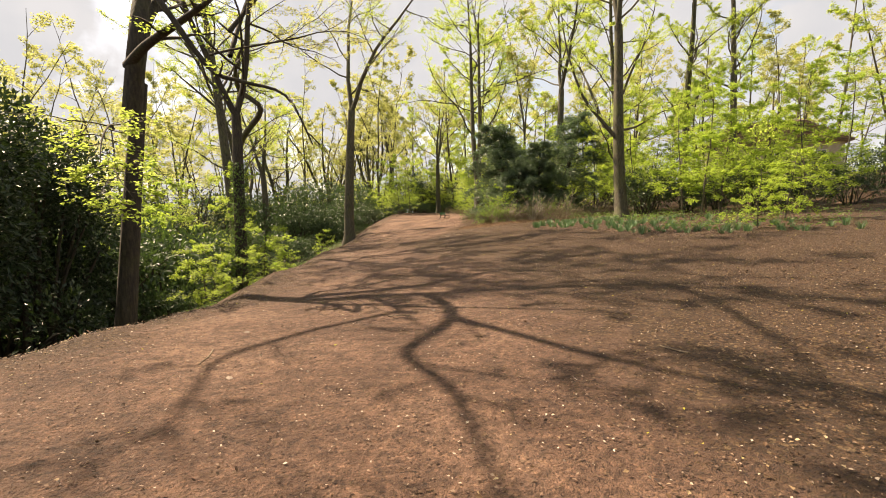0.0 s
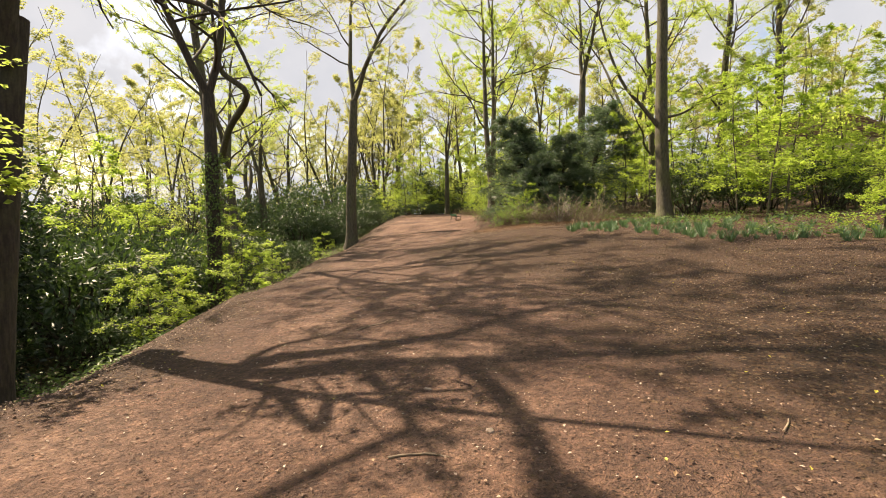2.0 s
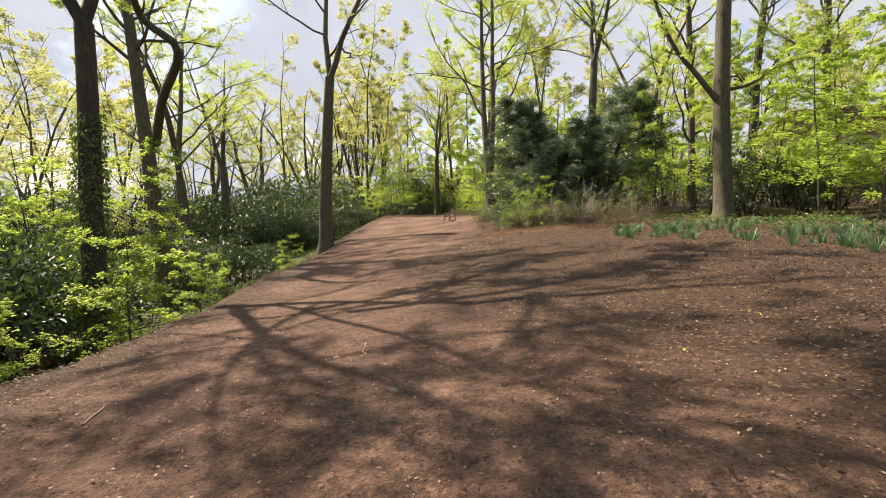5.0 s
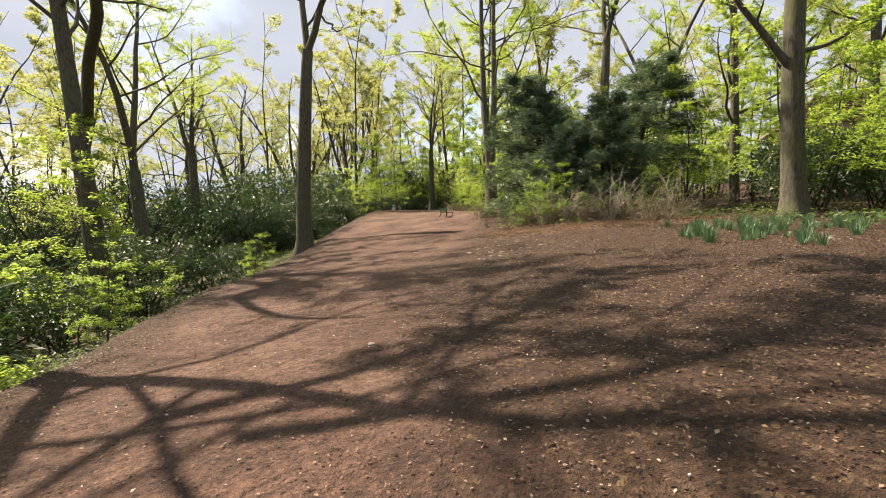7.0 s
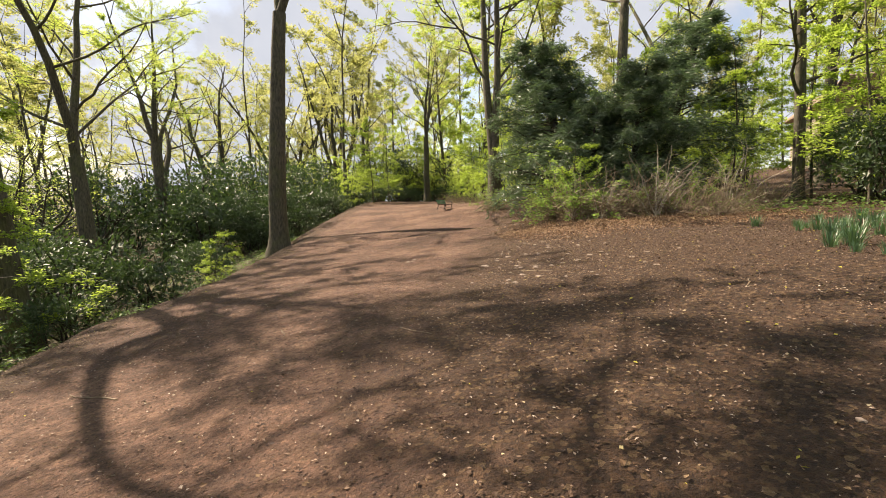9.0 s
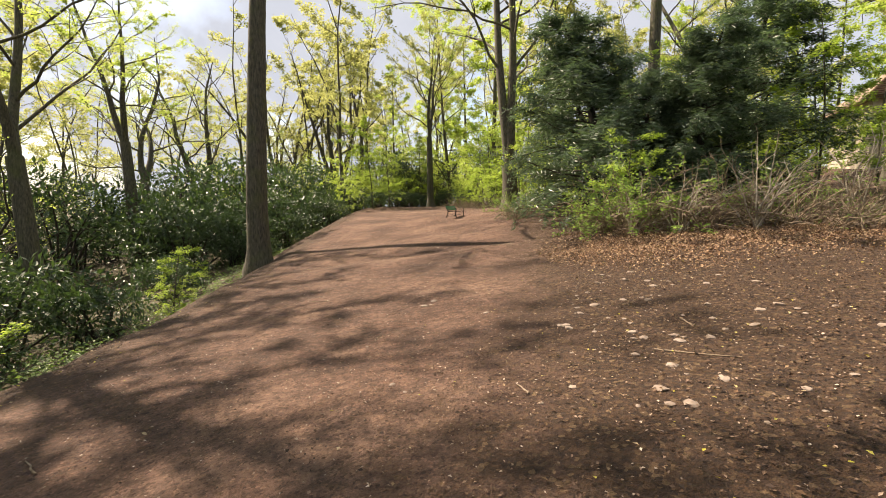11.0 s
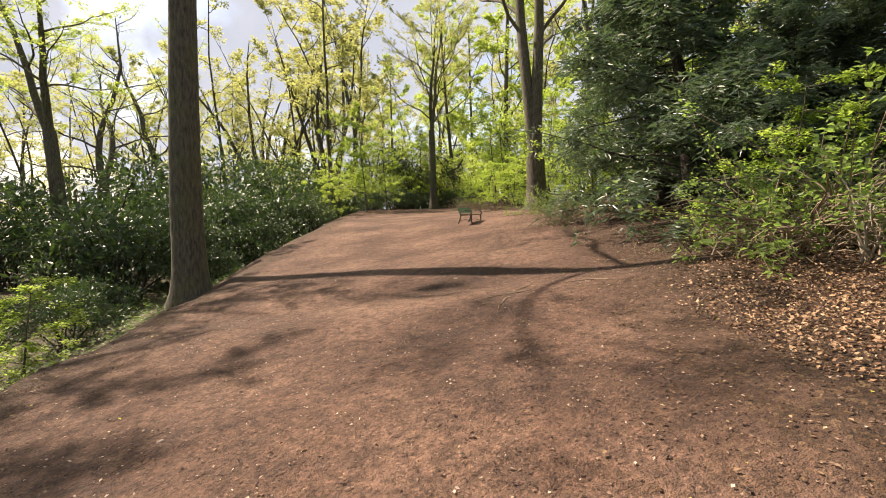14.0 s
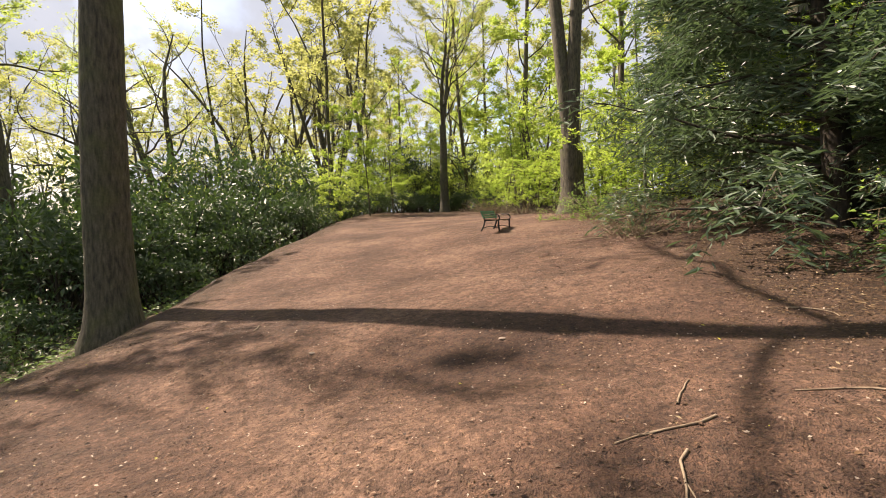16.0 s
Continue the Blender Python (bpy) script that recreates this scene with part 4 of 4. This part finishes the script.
# ---- bench and house ----
def bench(place):
    root = thing("park_bench", (*place, 0, 0, 64), "park bench with green back boards and black iron ends", "bench")
    root.scale = (0.8, 0.85, 0.7)
    for sx in (-0.62, 0.62):
        b = Build()
        b.tube(smooth_line(np.array([(sx, -0.30, 0.0), (sx, -0.26, 0.2), (sx, -0.24, 0.42), (sx, 0.0, 0.43), (sx, 0.2, 0.42)])), np.full(17, 0.028), 8)
        b.tube(smooth_line(np.array([(sx, 0.32, 0.0), (sx, 0.24, 0.2), (sx, 0.2, 0.42), (sx, 0.27, 0.60), (sx, 0.34, 0.80)])), np.full(17, 0.028), 8)
        b.tube(smooth_line(np.array([(sx, -0.26, 0.42), (sx, -0.29, 0.55), (sx, -0.2, 0.66), (sx, 0.0, 0.66), (sx, 0.27, 0.66)])), np.full(17, 0.022), 8)
        b.tube(smooth_line(np.array([(sx, -0.27, 0.12), (sx, 0.0, 0.2), (sx, 0.27, 0.12)])), np.full(9, 0.016), 6)
        part("end_frame", b, M_IRON, root, "black iron bench end")
    for k in range(5):
        b = Build()
        b.box((0, -0.22 + 0.1 * k, 0.455), (1.4, 0.075, 0.03))
        part("seat_slat", b, M_BROWNWOOD, root, smooth=False)
    for k in range(4):
        b = Build()
        b.box((0, 0.22 + 0.03 * k, 0.535 + 0.075 * k), (1.4, 0.028, 0.064))
        part("back_slat", b, M_GREENWOOD, root, "green painted board", smooth=False)


bench(on_land(0.15, 44.3))


def house(place):
    root = thing("house", (*place, 0, 0, -25), "low house with a brown tiled roof among the trees", "house")
    b = Build()
    b.box((0, 0, 0.5), (12, 8, 6.2))
    part("wall", b, M_RENDER, root, smooth=False)
    r = Build()
    r.add([(-6.6, -4.6, 3.5), (6.6, -4.6, 3.5), (6.6, 4.6, 3.5), (-6.6, 4.6, 3.5), (-3.4, 0, 6.4), (3.4, 0, 6.4), (-6.6, -4.6, 3.35), (6.6, -4.6, 3.35), (6.6, 4.6, 3.35), (-6.6, 4.6, 3.35)],
          [[0, 1, 5, 4], [2, 3, 4, 5], [1, 2, 5, 5], [3, 0, 4, 4], [6, 7, 1, 0], [7, 8, 2, 1], [8, 9, 3, 2], [9, 6, 0, 3], [9, 8, 7, 6]])
    roof = part("roof", r, M_ROOF, root, smooth=False)
    for k in range(14):
        t = Build()
        f = k / 14
        t.box((0, -4.62 + 4.5 * f, 3.55 + 2.83 * f), (13.1 - 6.3 * f, 0.36, 0.05))
        part("tile_course", t, M_ROOF, roof, smooth=False)
    for wx in (-3.6, 0.2, 3.8):
        w = Build()
        w.box((wx, -4.02, 2.0), (1.5, 0.06, 1.2))
        win = part("window", w, M_WHITE, root, "white window frame", smooth=False)
        for s in (-0.36, 0.36):
            g = Build()
            g.box((wx + s, -4.07, 2.0), (0.62, 0.02, 1.04))
            part("pane", g, M_GLASS, win, "dark glass pane", smooth=False)


house((36.0, 54.0, 5.2))
cyp = shrub("golden_cypress", "tall narrow golden-green cypress beyond the wood", on_land(22.0, 66.0), 44, 1.6, 1.6, 13.5, 7000, 0.22, 0.4, M_CYPRESS, M_DARKBARK, 6, "", "conifer", 40)


# ---- undergrowth on the bank ----
def undergrowth():
    rng = np.random.default_rng(21)
    n = 34000
    y = rng.uniform(4, 62, n)
    x = left_edge(y) - 1.7 - abs(rng.normal(0, 3.0, n))
    keep = soft_noise(x, y, 0.8, 2.0) + rng.normal(0, 0.4, n) > 0.1
    x, y = x[keep], y[keep]
    rx, ry = 8 + abs(rng.normal(0, 5, n // 4)), rng.uniform(15, 34, n // 4)
    rk = soft_noise(rx, ry, 1.1, 4.0) + rng.normal(0, 0.3, n // 4) > 0.25
    x, y = np.concatenate([x, rx[rk]]), np.concatenate([y, ry[rk]])
    b = Build()
    a = rng.uniform(0, 6.283, len(x))
    z = land(x, y) + np.where(x > 0, rng.uniform(0.02, 0.3, len(x)), 0) + rng.uniform(0.02, 0.42, len(x)) * np.clip((left_edge(y) - x - 1.5) / 2.5, 0.05, 1)
    s = rng.uniform(0.06, 0.15, len(x))
    b.leaves(np.stack([x, y, z], 1), np.stack([np.cos(a), np.sin(a), rng.uniform(-0.2, 0.6, len(x))], 1), rng.normal(0, 0.35, (len(x), 3)) + (0, 0, 1), s, s * 0.55)
    tagged(new("undergrowth", b.mesh("undergrowth", M_FERN, False)), "low green ivy and bramble leaves covering the bank", "undergrowth", kind="stuff")


undergrowth()


# ---- fallen leaves, grit and stones ----
def litter_weight(x, y):
    right = np.interp(y, [0, 6, 12, 18, 23, 27, 31, 35, 40, 50], [3.0, 2.6, 1.8, -0.2, -0.4, 0.6, 1.4, 2.2, 3.2, 4.5])
    return 1 / (1 + np.exp(-1.1 * (x - right))) + 0.9 * np.exp(-((x - left_edge(y)) / 0.7) ** 2)


def flat_pieces(name, label, category, mat, n, seed, lo, hi, xr, yr, weight, lift, tilt):
    rng = np.random.default_rng(seed)
    x, y = rng.uniform(*xr, n), rng.uniform(*yr, n)
    keep = rng.uniform(0, 1, n) < weight(x, y)
    x, y = x[keep], y[keep]
    a = rng.uniform(0, 6.283, len(x))
    s = rng.uniform(lo, hi, len(x))
    b = Build()
    b.leaves(np.stack([x, y, land(x, y) + rng.uniform(0.009, lift, len(x))], 1), np.stack([np.cos(a), np.sin(a), rng.normal(0, tilt, len(x))], 1), rng.normal(0, tilt, (len(x), 3)) + (0, 0, 1), s, s * rng.uniform(0.45, 0.8, len(x)), 0.18)
    return tagged(new(name, b.mesh(name, mat, False)), label, category, kind="stuff")


flat_pieces("leaf_litter", "dry brown beech leaves scattered on the earth", "leaves", M_LITTER, 250000, 22, 0.015, 0.043, (-6, 15), (1, 50), lambda x, y: np.clip(litter_weight(x, y) * 0.85 + 0.05, 0, 1), 0.03, 0.25)
flat_pieces("leaf_drift", "drift of dry orange-brown beech leaves beneath the brambles", "leaves", M_DRIFT, 52000, 26, 0.025, 0.052, (1.0, 9), (27.4, 33.5), lambda x, y: np.clip(1.2 - 0.35 * np.abs(y - 30.3 - 0.1 * x) - 0.5 * np.maximum(0, 2.2 - x), 0, 1), 0.05, 0.45)
flat_pieces("crumbled_leaves", "crumbled leaf fragments and grit trodden into the path", "debris", M_CRUMB, 230000, 23, 0.009, 0.030, (-5, 9), (0.5, 44), lambda x, y: np.clip(0.5 + litter_weight(x, y) * 0.5, 0, 1), 0.016, 0.3)


def stone_mesh(seed):
    rng = np.random.default_rng(seed)
    bm = bmesh.new()
    bmesh.ops.create_icosphere(bm, subdivisions=1, radius=0.5)
    for v in bm.verts:
        v.co = Vector((v.co.x * rng.uniform(0.75, 1.2), v.co.y * rng.uniform(0.6, 1.0), v.co.z * 0.38 * rng.uniform(0.7, 1.1)))
    me = bpy.data.meshes.new("stone")
    bm.to_mesh(me)
    bm.free()
    me.materials.append(M_STONE)
    return me


def stones():
    rng = np.random.default_rng(24)
    kinds = [stone_mesh(s) for s in range(6)]
    for k in range(120):
        if k < 80:
            x, y, s = rng.normal(1.1, 0.8), rng.uniform(23.6, 28.4), rng.uniform(0.04, 0.14)
        else:
            x, y, s = rng.uniform(-3.5, 4.0), rng.uniform(3, 36), rng.uniform(0.04, 0.10)
        ob = tagged(new("stone", kinds[k % 6]), "pale flat stone half sunk in the earth", "stone", "stones in the path")
        ob.matrix_basis = pose(x, y, float(land(x, y)) + 0.02 * s, rng.uniform(-8, 8), rng.uniform(-8, 8), rng.uniform(0, 360)) @ Matrix.Diagonal((s, s, s, 1))


stones()


def fallen_twigs():
    rng = np.random.default_rng(25)
    for k in range(34):
        x, y = ((1.6, 6.6), (2.3, 4.4), (0.9, 33.2), (-0.2, 33.6))[k] if k < 4 else (rng.uniform(-4, 7), rng.uniform(2.5, 38))
        a, ln = rng.uniform(0, 6.283), rng.uniform(0.2, 0.65)
        pts = grow(rng, (0, 0, 0), (math.cos(a), math.sin(a), 0), ln, 5, 0.18, 0)
        pts[:, 2] = land(x + pts[:, 0], y + pts[:, 1]) - float(land(x, y)) + 0.006
        b = Build()
        b.tube(pts, np.linspace(0.009, 0.004, 6), 5)
        q, e = along(pts, 0.5)
        side = grow(rng, q, e + rng.normal(0, 0.5, 3) * (1, 1, 0), ln * 0.35, 3, 0.15, 0)
        b.tube(side, np.linspace(0.005, 0.002, 4), 4)
        ob = tagged(new("fallen_twig", b.mesh("fallen_twig", M_TWIG)), "thin dry twig lying on the path", "twig", "fallen twigs")
        ob.matrix_basis = pose(x, y, float(land(x, y)))


fallen_twigs()
